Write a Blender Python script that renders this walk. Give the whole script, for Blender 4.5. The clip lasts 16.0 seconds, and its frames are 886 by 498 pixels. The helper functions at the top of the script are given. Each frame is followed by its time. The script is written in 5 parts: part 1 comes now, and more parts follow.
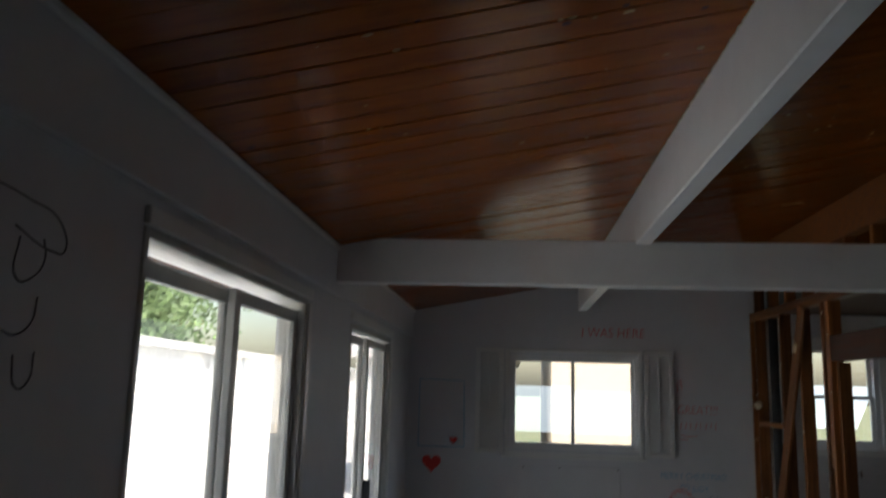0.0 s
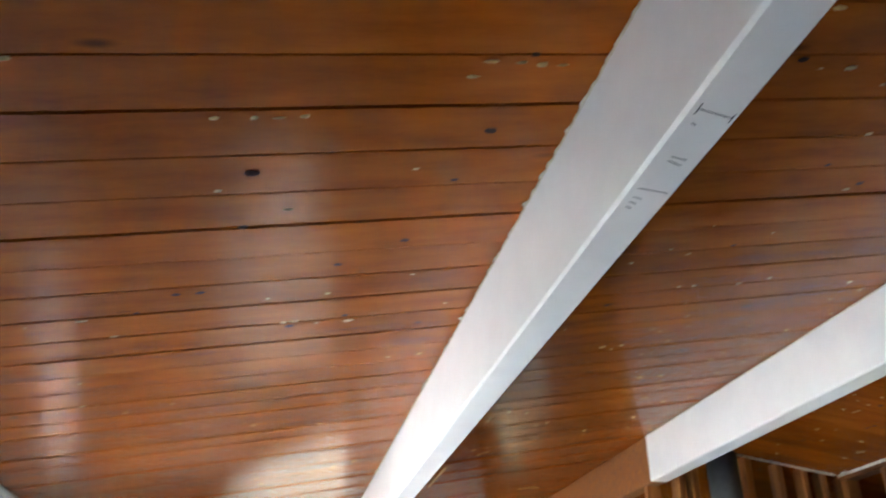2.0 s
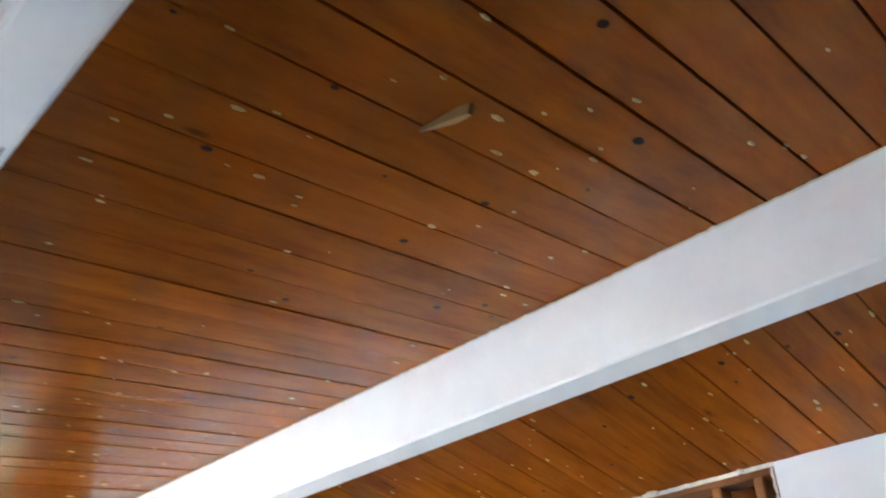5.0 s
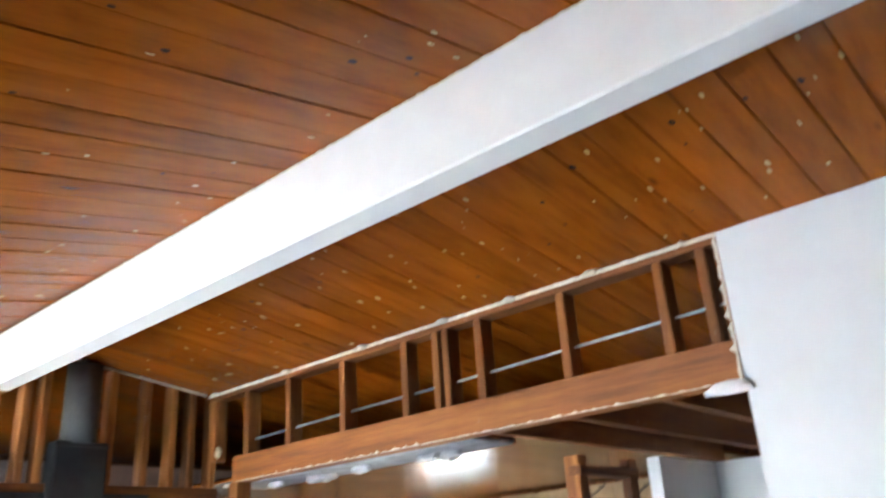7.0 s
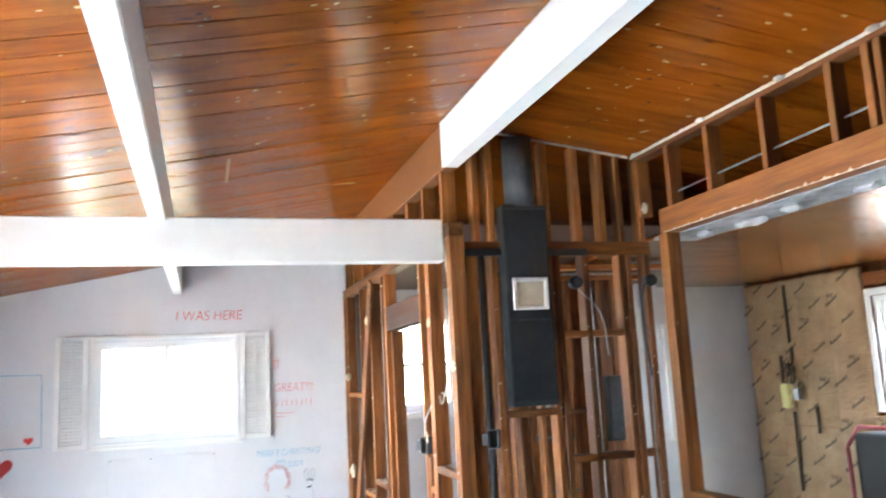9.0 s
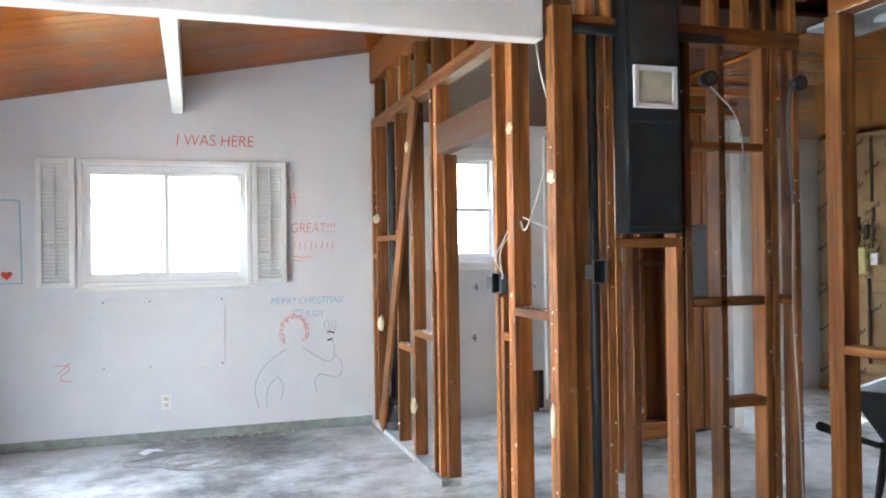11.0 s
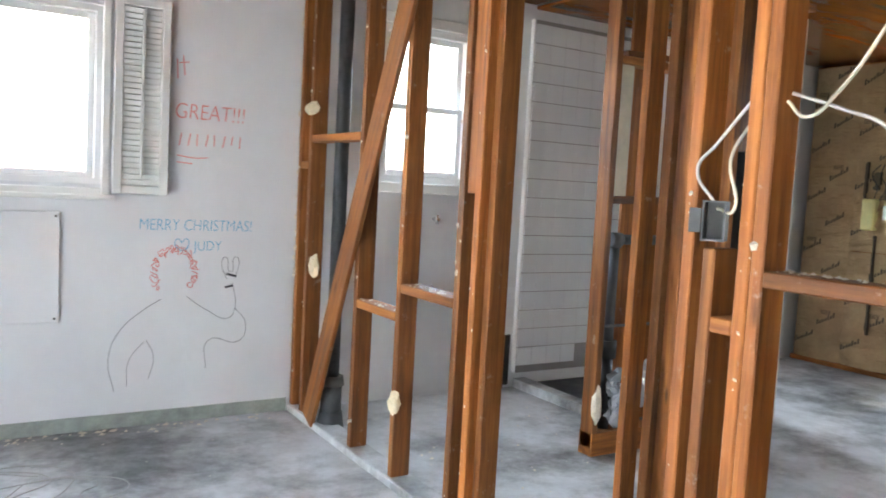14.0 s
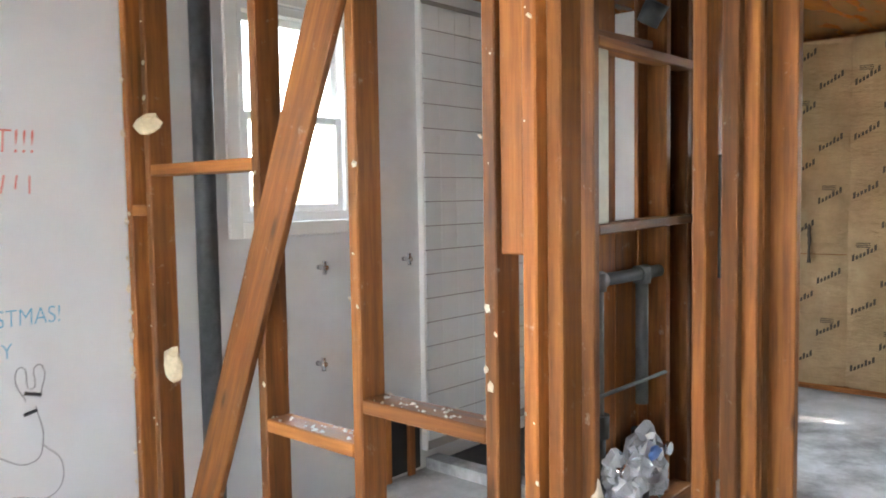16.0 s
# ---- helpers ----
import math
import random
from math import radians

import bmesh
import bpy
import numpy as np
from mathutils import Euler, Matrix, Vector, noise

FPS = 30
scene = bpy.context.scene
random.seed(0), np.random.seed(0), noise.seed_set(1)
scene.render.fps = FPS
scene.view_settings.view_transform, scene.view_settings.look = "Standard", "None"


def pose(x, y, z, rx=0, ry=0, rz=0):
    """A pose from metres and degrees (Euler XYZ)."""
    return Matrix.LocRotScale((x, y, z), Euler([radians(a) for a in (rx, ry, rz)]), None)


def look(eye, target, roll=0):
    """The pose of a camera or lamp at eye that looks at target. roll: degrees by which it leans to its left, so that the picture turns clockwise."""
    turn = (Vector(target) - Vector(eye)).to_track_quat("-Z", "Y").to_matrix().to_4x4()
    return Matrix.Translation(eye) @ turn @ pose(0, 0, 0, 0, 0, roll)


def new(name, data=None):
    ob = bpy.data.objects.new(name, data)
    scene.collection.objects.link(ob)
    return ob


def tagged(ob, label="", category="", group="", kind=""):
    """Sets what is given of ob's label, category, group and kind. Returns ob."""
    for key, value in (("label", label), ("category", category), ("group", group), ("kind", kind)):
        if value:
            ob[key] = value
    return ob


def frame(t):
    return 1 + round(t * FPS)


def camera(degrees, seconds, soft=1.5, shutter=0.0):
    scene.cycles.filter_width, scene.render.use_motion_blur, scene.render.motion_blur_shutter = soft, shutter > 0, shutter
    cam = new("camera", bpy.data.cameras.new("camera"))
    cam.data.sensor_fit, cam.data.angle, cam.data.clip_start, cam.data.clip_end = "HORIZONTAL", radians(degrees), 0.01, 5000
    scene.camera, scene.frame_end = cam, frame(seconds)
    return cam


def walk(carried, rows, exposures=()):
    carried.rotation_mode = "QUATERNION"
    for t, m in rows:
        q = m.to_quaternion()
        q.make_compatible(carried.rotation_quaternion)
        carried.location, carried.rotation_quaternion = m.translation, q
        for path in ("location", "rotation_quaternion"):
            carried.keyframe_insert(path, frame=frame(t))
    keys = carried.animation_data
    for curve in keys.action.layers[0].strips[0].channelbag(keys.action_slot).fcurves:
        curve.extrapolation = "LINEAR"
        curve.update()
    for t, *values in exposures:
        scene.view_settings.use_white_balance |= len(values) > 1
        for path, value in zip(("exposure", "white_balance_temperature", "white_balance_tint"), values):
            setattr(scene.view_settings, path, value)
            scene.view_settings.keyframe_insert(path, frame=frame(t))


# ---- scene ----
cam = camera(58.5, 16.0, soft=1.75, shutter=0.4)
PATH = [
    (0, (0.307, -0.003, 1.757), (0.135, 1.959, 2.108), 1.6),
    (0.5, (0.329, -0.018, 1.781), (0.277, 1.898, 2.351), 2.7),
    (1, (0.355, -0.099, 1.768), (0.434, 1.761, 2.499), 3.1),
    (1.5, (0.418, -0.122, 1.843), (0.607, 1.690, 2.668), 1.9),
    (2.5, (0.520, -0.122, 1.850), (1.023, 1.475, 2.944), -2.0),
    (3, (0.626, -0.133, 1.898), (1.258, 1.362, 3.066), -5.1),
    (3.5, (0.702, -0.207, 1.899), (1.475, 1.186, 3.108), -5.9),
    (4, (0.753, -0.243, 1.892), (1.642, 1.073, 3.108), -3.9),
    (4.2, (0.782, -0.285, 1.880), (1.707, 1.012, 3.090), -1.7),
    (6.5, (1.123, -0.032, 1.926), (2.559, 0.987, 2.876), -2.9),
    (7, (1.148, -0.006, 1.913), (2.554, 1.204, 2.661), -3.9),
    (7.5, (1.127, -0.082, 1.732), (2.333, 1.356, 2.423), -2.4),
    (8, (1.052, -0.002, 1.657), (2.117, 1.573, 2.277), -3.4),
    (8.5, (1.145, -0.008, 1.676), (1.984, 1.746, 2.141), -2.4),
    (9, (1.204, -0.06, 1.694), (1.788, 1.828, 2.004), -2.9),
    (9.5, (1.178, 0.141, 1.647), (1.697, 2.059, 1.878), -3.0),
    (10, (1.071, 0.425, 1.555), (1.568, 2.36, 1.655), -2.4),
    (10.2, (1.093, 0.551, 1.534), (1.61, 2.482, 1.565), -2.3),
    (12.3, (1.049, 2.036, 1.279), (1.744, 3.912, 1.273), 1.5),
    (12.5, (1.061, 2.184, 1.282), (1.758, 4.058, 1.249), 1.6),
    (13, (0.993, 2.576, 1.286), (1.854, 4.381, 1.266), 1.4),
    (13.5, (0.969, 2.971, 1.289), (1.926, 4.725, 1.202), 2.3),
    (14, (0.908, 3.341, 1.315), (1.950, 5.041, 1.161), 3.1),
    (14.5, (0.890, 3.666, 1.339), (2.126, 5.233, 1.213), 1.0),
    (15, (0.908, 3.991, 1.364), (2.221, 5.493, 1.220), 0.1),
    (15.5, (0.959, 4.403, 1.421), (2.375, 5.808, 1.281), 0.9),
    (16, (1.115, 4.749, 1.432), (2.604, 6.078, 1.300), -0.9),
]
walk(cam, [(t, look(eye, target, roll)) for t, eye, target, roll in PATH],
     [(0, 1.10, 6550, 10), (0.5, 2.20, 6700, 10), (1, 3.40, 6800, 10), (1.5, 4.00, 6700, 10), (2.5, 4.55, 6250, 10), (4.2, 5.00, 6200, 10), (6.5, 5.10, 6300, 10), (8, 5.25, 6300, 10), (9, 5.20, 6350, 10), (10.2, 5.08, 6450, 10), (12.3, 4.30, 6550, 10), (13, 4.42, 6600, 10), (13.5, 4.50, 6650, 10), (14, 4.50, 6700, 10), (14.5, 4.30, 6750, 10), (15, 4.50, 6800, 10), (15.5, 4.72, 6850, 10), (16, 4.68, 6950, 10)])

# ---- light ----
world = bpy.data.worlds.new("sky")
scene.world = world
world.use_nodes = True
wn = world.node_tree.nodes
sky = wn.new("ShaderNodeTexSky")
sky.sky_type = 'NISHITA'
sky.sun_disc = False
sky.sun_elevation = radians(48)
sky.sun_rotation = radians(132)
sky.air_density = 1.3
sky.dust_density = 3.0
wn["Background"].inputs["Strength"].default_value = 0.15
world.node_tree.links.new(sky.outputs[0], wn["Background"].inputs["Color"])
sun = bpy.data.lights.new("sun", 'SUN')
sun.energy, sun.angle, sun.color = 5.0, radians(10), (1.0, 0.96, 0.9)
new("sun", sun).matrix_world = look((22, -20, 42), (0, 3, 0))


def opening_lamp(x, y, z, tx, ty, tz, w, h, watts, wide=130, colour=(0.70, 0.86, 1.0)):
    """Added lamp in an opening, for the sky's light and, aimed up, patio bounce."""
    d = bpy.data.lights.new("window_light", 'AREA')
    d.shape, d.size, d.size_y, d.energy, d.color = 'RECTANGLE', w, h, watts / 48.0, colour
    d.spread = radians(wide)
    new("window_light", d).matrix_world = look((x, y, z), (tx, ty, tz))


opening_lamp(-0.84, 2.8, 1.1, 0.1, 2.8, 0.3, 1.5, 2.0, 26)
opening_lamp(-0.84, 2.8, 1.1, 0.3, 2.7, 1.6, 1.5, 2.0, 58, 140)
opening_lamp(-0.84, 5.5, 1.1, 0.1, 5.5, 0.3, 1.5, 2.0, 84)
opening_lamp(-0.84, 5.5, 1.1, -0.2, 5.5, 1.9, 1.5, 2.0, 15, 120)
opening_lamp(0.9, 7.74, 1.68, 0.9, 6.5, 0.6, 1.15, 0.8, 34)
opening_lamp(3.33, 7.74, 1.8, 3.33, 6.9, 0.9, 0.6, 0.9, 54)
opening_lamp(5.7, 7.74, 1.5, 5.7, 6.9, 0.6, 0.6, 1.0, 26)
opening_lamp(7.4, 5.24, 1.7, 6.4, 5.24, 0.5, 1.0, 0.95, 66)

# ---- materials ----


def mat(name, colour, rough=0.6, metal=0.0):
    m = bpy.data.materials.new(name)
    m.use_nodes = True
    b = m.node_tree.nodes["Principled BSDF"]
    b.inputs["Base Color"].default_value = (*colour, 1)
    b.inputs["Roughness"].default_value = rough
    b.inputs["Metallic"].default_value = metal
    return m, m.node_tree, b


def link(t, a, b):
    t.links.new(a, b)


def coords(t, scale=(1, 1, 1), what="Object", offset=None):
    c = t.nodes.new("ShaderNodeTexCoord")
    mp = t.nodes.new("ShaderNodeMapping")
    mp.inputs["Scale"].default_value = scale
    link(t, c.outputs[what], mp.inputs["Vector"])
    if offset is not None:
        link(t, offset, mp.inputs["Location"])
    return mp.outputs[0]


def noise_tex(t, vec, scale, detail=4.0, rough=0.6):
    n = t.nodes.new("ShaderNodeTexNoise")
    n.inputs["Scale"].default_value = scale
    n.inputs["Detail"].default_value = detail
    n.inputs["Roughness"].default_value = rough
    link(t, vec, n.inputs["Vector"])
    return n.outputs["Fac"]


def ramp(t, fac, stops):
    r = t.nodes.new("ShaderNodeValToRGB")
    e = r.color_ramp.elements
    while len(e) < len(stops):
        e.new(0.5)
    for k, (p, c) in zip(e, stops):
        k.position, k.color = p, (*c, 1) if len(c) == 3 else c
    link(t, fac, r.inputs["Fac"])
    return r.outputs["Color"]


def mix(t, fac, a, b, how='MIX'):
    m = t.nodes.new("ShaderNodeMix")
    m.data_type, m.blend_type = 'RGBA', how
    for s, v in ((0, fac), (6, a), (7, b)):
        if isinstance(v, (int, float)):
            m.inputs[s].default_value = v
        elif isinstance(v, tuple):
            m.inputs[s].default_value = (*v, 1)
        else:
            link(t, v, m.inputs[s])
    return m.outputs[2]


def maths(t, op, a, b=0.0):
    m = t.nodes.new("ShaderNodeMath")
    m.operation = op
    for s, v in ((0, a), (1, b)):
        if isinstance(v, (int, float)):
            m.inputs[s].default_value = v
        else:
            link(t, v, m.inputs[s])
    return m.outputs[0]


def bump(t, b, height, strength=0.3, dist=0.01):
    n = t.nodes.new("ShaderNodeBump")
    n.inputs["Strength"].default_value = strength
    n.inputs["Distance"].default_value = dist
    link(t, height, n.inputs["Height"])
    link(t, n.outputs[0], b.inputs["Normal"])


def island(t):
    return t.nodes.new("ShaderNodeNewGeometry").outputs["Random Per Island"]


def own(t):
    return t.nodes.new("ShaderNodeObjectInfo").outputs["Random"]


def spread(t, rnd, size=37.0):
    c = t.nodes.new("ShaderNodeCombineXYZ")
    for k in range(3):
        link(t, maths(t, 'MULTIPLY', rnd, size * (k + 1)), c.inputs[k])
    return c.outputs[0]


def wood(name, dark, base, light, rough, rnd, grain=(1.2, 22, 22), knots=True, dirt=0.0, shine=0.4, fine=0.22, vary=0.5, relief=0.25):
    """Softwood with its grain along the piece's own x."""
    m, t, b = mat(name, base, rough)
    r = island(t) if rnd == "island" else own(t)
    off = spread(t, r)
    g = noise_tex(t, coords(t, grain, offset=off), 3.0, 5, 0.65)
    col = ramp(t, g, [(0.28, dark), (0.5, base), (0.72, light)])
    f = noise_tex(t, coords(t, (4, 140, 140), offset=off), 2.0, 3, 0.7)
    col = mix(t, fine, col, ramp(t, f, [(0.35, dark), (0.65, light)]))
    v = maths(t, 'MULTIPLY_ADD', r, vary)
    v.node.inputs[2].default_value = 0.97 - vary / 2
    c2 = t.nodes.new("ShaderNodeHueSaturation")
    link(t, v, c2.inputs["Value"])
    link(t, col, c2.inputs["Color"])
    col = c2.outputs[0]
    if knots:
        vo = t.nodes.new("ShaderNodeTexVoronoi")
        vo.inputs["Scale"].default_value = 1.0
        link(t, coords(t, (2.1, 7.5, 7.5), offset=off), vo.inputs["Vector"])
        k = ramp(t, vo.outputs["Distance"], [(0.03, (1, 1, 1)), (0.10, (0, 0, 0))])
        col = mix(t, maths(t, 'MULTIPLY', k, 0.75), col, (0.05, 0.018, 0.006))
    if dirt:
        d = noise_tex(t, coords(t, (5, 5, 5), offset=off), 3.5, 6, 0.75)
        col = mix(t, ramp(t, d, [(0.62, (0, 0, 0)), (0.75, (dirt, dirt, dirt))]), col, (0.55, 0.5, 0.45))
    link(t, col, b.inputs["Base Color"])
    link(t, ramp(t, g, [(0.3, (rough * 0.8,) * 3), (0.7, (min(1, rough * 1.25),) * 3)]), b.inputs["Roughness"])
    b.inputs["Specular IOR Level"].default_value = shine
    bump(t, b, f, relief, 0.004)
    return m


def painted(name, colour, rough=0.55, spot=0.05, scale=6.0, dirt=(0.45, 0.42, 0.38), amount=0.25):
    m, t, b = mat(name, colour, rough)
    n = noise_tex(t, coords(t), scale, 6, 0.7)
    lo = tuple(c * (1 - 2 * spot) for c in colour)
    col = ramp(t, n, [(0.3, lo), (0.65, colour)])
    s = noise_tex(t, coords(t, (1, 1, 0.5)), 1.7, 8, 0.8)
    col = mix(t, ramp(t, s, [(0.6, (0, 0, 0)), (0.8, (amount,) * 3)]), col, dirt)
    link(t, col, b.inputs["Base Color"])
    bump(t, b, noise_tex(t, coords(t), 90, 3, 0.6), 0.12, 0.003)
    return m


M_stud = wood("fir_framing", (0.075, 0.022, 0.005), (0.26, 0.086, 0.018), (0.44, 0.17, 0.042), 0.55, "own", grain=(0.5, 8, 8), dirt=0.45, fine=0.10, vary=0.85)
M_header = wood("fir_header", (0.14, 0.042, 0.009), (0.29, 0.094, 0.02), (0.40, 0.15, 0.036), 0.6, "own", grain=(0.6, 9, 9), knots=False, dirt=0.25)
M_plank = wood("varnished_plank", (0.22, 0.049, 0.004), (0.325, 0.079, 0.006), (0.40, 0.110, 0.010), 0.13, "island", grain=(0.35, 5, 5), shine=0.12, fine=0.08, vary=0.26)
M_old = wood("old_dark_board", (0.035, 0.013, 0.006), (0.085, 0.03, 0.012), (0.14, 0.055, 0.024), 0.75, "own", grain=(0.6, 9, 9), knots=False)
M_groove, _t, _b = mat("groove_shadow", (0.13, 0.045, 0.012), 0.8)
M_ply = wood("varnished_panel", (0.20, 0.062, 0.010), (0.26, 0.085, 0.015), (0.31, 0.11, 0.022), 0.2, "own", grain=(0.5, 2.5, 2.5), knots=False, fine=0.04, relief=0.03)
M_white = painted("white_beam_paint", (0.88, 0.87, 0.85), 0.5, 0.03, amount=0.12)
M_wall = painted("white_wall_paint", (0.74, 0.75, 0.77), 0.6, 0.03, 3.0, amount=0.2)
M_wallold = painted("old_bath_paint", (0.70, 0.71, 0.72), 0.5, 0.05, 3.0, amount=0.3)
M_trim = painted("white_trim_paint", (0.82, 0.82, 0.80), 0.4, 0.02, amount=0.1)
M_vinyl, _t, _b = mat("white_vinyl", (0.82, 0.82, 0.82), 0.35)
M_alu = painted("aluminium_frame", (0.62, 0.61, 0.58), 0.4, 0.06)
M_caulk = painted("yellowed_caulk", (0.72, 0.66, 0.5), 0.7, 0.1, 20)
M_soffit = painted("torn_drywall_paper", (0.52, 0.53, 0.55), 0.8, 0.25, 7, (0.2, 0.2, 0.2), 0.6)
M_pipegrey = painted("dull_pipe_metal", (0.10, 0.105, 0.11), 0.6, 0.2, 9)
M_foam = painted("cream_foam", (0.74, 0.62, 0.42), 0.9, 0.15, 30)
M_chip = painted("plaster_chip", (0.78, 0.70, 0.58), 0.9, 0.15, 30)
M_splint = painted("pale_splinter", (0.44, 0.24, 0.085), 0.7, 0.1, 30)
M_black, _t, _b = mat("black_pipe", (0.018, 0.018, 0.02), 0.5)
M_iron = painted("cast_iron", (0.05, 0.052, 0.055), 0.55, 0.3, 20)
M_galv = painted("galvanised_steel", (0.42, 0.44, 0.46), 0.38, 0.2, 14)
M_galv.node_tree.nodes["Principled BSDF"].inputs["Metallic"].default_value = 0.7
M_flue = painted("grey_flue_metal", (0.03, 0.034, 0.037), 0.45, 0.25, 9, amount=0.15)
M_cream = painted("cream_plate", (0.66, 0.60, 0.46), 0.5, 0.1, 10)
M_cable, _t, _b = mat("grey_cable", (0.55, 0.53, 0.5), 0.5)
M_tile = painted("white_glazed_tile", (0.72, 0.74, 0.75), 0.12, 0.03, 5, amount=0.1)
M_grout, _t, _b = mat("grout", (0.28, 0.27, 0.26), 0.9)
M_steel, _t, _b = mat("chrome", (0.7, 0.7, 0.72), 0.2, 1.0)
M_plastic, _t, _b = mat("clear_bag", (0.75, 0.78, 0.82), 0.25)
_b.inputs["Transmission Weight"].default_value = 0.45
M_blue, _t, _b = mat("blue_film", (0.12, 0.25, 0.6), 0.4)
M_red, _t, _b = mat("red_marker", (0.72, 0.07, 0.06), 0.8)
M_redp, _t, _b = mat("faded_red_marker", (0.72, 0.24, 0.22), 0.8)
M_bluem, _t, _b = mat("blue_marker", (0.16, 0.45, 0.62), 0.8)
M_pencil, _t, _b = mat("pencil_line", (0.22, 0.22, 0.24), 0.8)
M_wire, _t, _b = mat("dusty_wire", (0.30, 0.29, 0.28), 0.6)
M_ink, _t, _b = mat("black_marker", (0.05, 0.05, 0.06), 0.8)
M_rubber, _t, _b = mat("black_rubber", (0.02, 0.02, 0.02), 0.8)
M_tub = painted("black_tray", (0.03, 0.032, 0.036), 0.45, 0.3, 8)
M_redpaint = painted("red_enamel", (0.35, 0.05, 0.06), 0.4, 0.1)
M_yellow = painted("yellow_box", (0.75, 0.68, 0.28), 0.5, 0.1)
M_stucco = painted("white_stucco", (0.86, 0.85, 0.83), 0.9, 0.08, 14)
M_shingle = painted("shingle", (0.72, 0.71, 0.69), 0.9, 0.2, 20)

M_glass, _t, _b = mat("window_glass", (1, 1, 1), 0.0)
_b.inputs["Transmission Weight"].default_value = 1.0
_b.inputs["IOR"].default_value = 1.45

# concrete slab with glue stains
M_conc, _t, _b = mat("stained_concrete", (0.4, 0.4, 0.4), 0.6)
_n1 = noise_tex(_t, coords(_t), 1.05, 9, 0.66)
_n2 = noise_tex(_t, coords(_t), 5.0, 8, 0.75)
_n3 = noise_tex(_t, coords(_t), 45.0, 4, 0.7)
_c = ramp(_t, _n1, [(0.38, (0.06, 0.058, 0.056)), (0.46, (0.30, 0.30, 0.305)), (0.55, (0.64, 0.65, 0.67))])
_c = mix(_t, 0.35, _c, ramp(_t, _n2, [(0.38, (0.05, 0.049, 0.047)), (0.60, (0.55, 0.55, 0.56))]))
_c = mix(_t, ramp(_t, _n3, [(0.66, (0, 0, 0)), (0.74, (0.5, 0.5, 0.5))]), _c, (0.62, 0.62, 0.62))
link(_t, _c, _b.inputs["Base Color"])
link(_t, ramp(_t, _n2, [(0.3, (0.35,) * 3), (0.7, (0.75,) * 3)]), _b.inputs["Roughness"])
bump(_t, _b, _n2, 0.25, 0.01)

# kraft paper on insulation
M_kraft, _t, _b = mat("kraft_paper", (0.5, 0.38, 0.24), 0.65)
_n1 = noise_tex(_t, coords(_t), 3.0, 6, 0.7)
_n2 = noise_tex(_t, coords(_t, (1, 1, 3)), 4.0, 6, 0.7)
_c = ramp(_t, _n1, [(0.3, (0.35, 0.215, 0.105)), (0.6, (0.50, 0.33, 0.175)), (0.75, (0.60, 0.42, 0.24))])
link(_t, _c, _b.inputs["Base Color"])
bump(_t, _b, _n2, 0.9, 0.06)

# foliage
M_leaf, _t, _b = mat("foliage", (0.06, 0.11, 0.035), 0.6)
link(_t, ramp(_t, island(_t), [(0, (0.05, 0.09, 0.03)), (1, (0.16, 0.24, 0.09))]), _b.inputs["Base Color"])
M_bark = painted("bark", (0.12, 0.09, 0.06), 0.9, 0.3, 20)
M_ground, _t, _b = mat("grass_ground", (0.10, 0.12, 0.05), 0.95)
link(_t, ramp(_t, noise_tex(_t, coords(_t), 2.0, 8, 0.8), [(0.35, (0.06, 0.09, 0.03)), (0.65, (0.2, 0.19, 0.11))]), _b.inputs["Base Color"])
M_patio = painted("pale_patio_concrete", (0.55, 0.54, 0.51), 0.85, 0.12, 5)

# ---- builders ----


def add_box(bm, x0, x1, y0, y1, z0, z1):
    vs = [bm.verts.new((x, y, z)) for x in (x0, x1) for y in (y0, y1) for z in (z0, z1)]
    for f in ((0, 1, 3, 2), (4, 6, 7, 5), (0, 4, 5, 1), (2, 3, 7, 6), (0, 2, 6, 4), (1, 5, 7, 3)):
        bm.faces.new([vs[k] for k in f])
    return vs


def add_prism(bm, ring, axis, a, b):
    """Closed solid: the ring of 2D points pushed along an axis from a to b."""
    put = {'x': lambda u, v, w: (w, u, v), 'y': lambda u, v, w: (u, w, v), 'z': lambda u, v, w: (u, v, w)}[axis]
    lo = [bm.verts.new(put(u, v, a)) for u, v in ring]
    hi = [bm.verts.new(put(u, v, b)) for u, v in ring]
    bm.faces.new(lo[::-1])
    bm.faces.new(hi)
    for k in range(len(ring)):
        j = (k + 1) % len(ring)
        bm.faces.new((lo[k], lo[j], hi[j], hi[k]))


def add_tube(bm, p0, p1, r0, r1=None, n=12):
    p0, p1 = Vector(p0), Vector(p1)
    r1 = r0 if r1 is None else r1
    q = (p1 - p0).to_track_quat('Z', 'Y').to_matrix()
    rings = []
    for p, r in ((p0, r0), (p1, r1)):
        rings.append([bm.verts.new(p + q @ Vector((r * math.cos(2 * math.pi * k / n), r * math.sin(2 * math.pi * k / n), 0))) for k in range(n)])
    bm.faces.new(rings[0][::-1])
    bm.faces.new(rings[1])
    for k in range(n):
        j = (k + 1) % n
        bm.faces.new((rings[0][k], rings[0][j], rings[1][j], rings[1][k])).smooth = True


def soften(bm, w=0.004, seg=1):
    bmesh.ops.bevel(bm, geom=list(bm.edges), offset=w, segments=seg, profile=0.6, affect='EDGES', clamp_overlap=True)


def mesh_of(name, bm, material):
    bmesh.ops.recalc_face_normals(bm, faces=bm.faces)
    me = bpy.data.meshes.new(name)
    bm.to_mesh(me)
    bm.free()
    me.materials.append(material)
    return me


def part(name, bm, material, parent=None, label=""):
    ob = new(name, mesh_of(name, bm, material))
    if parent is not None:
        ob.parent = parent
    return tagged(ob, label)


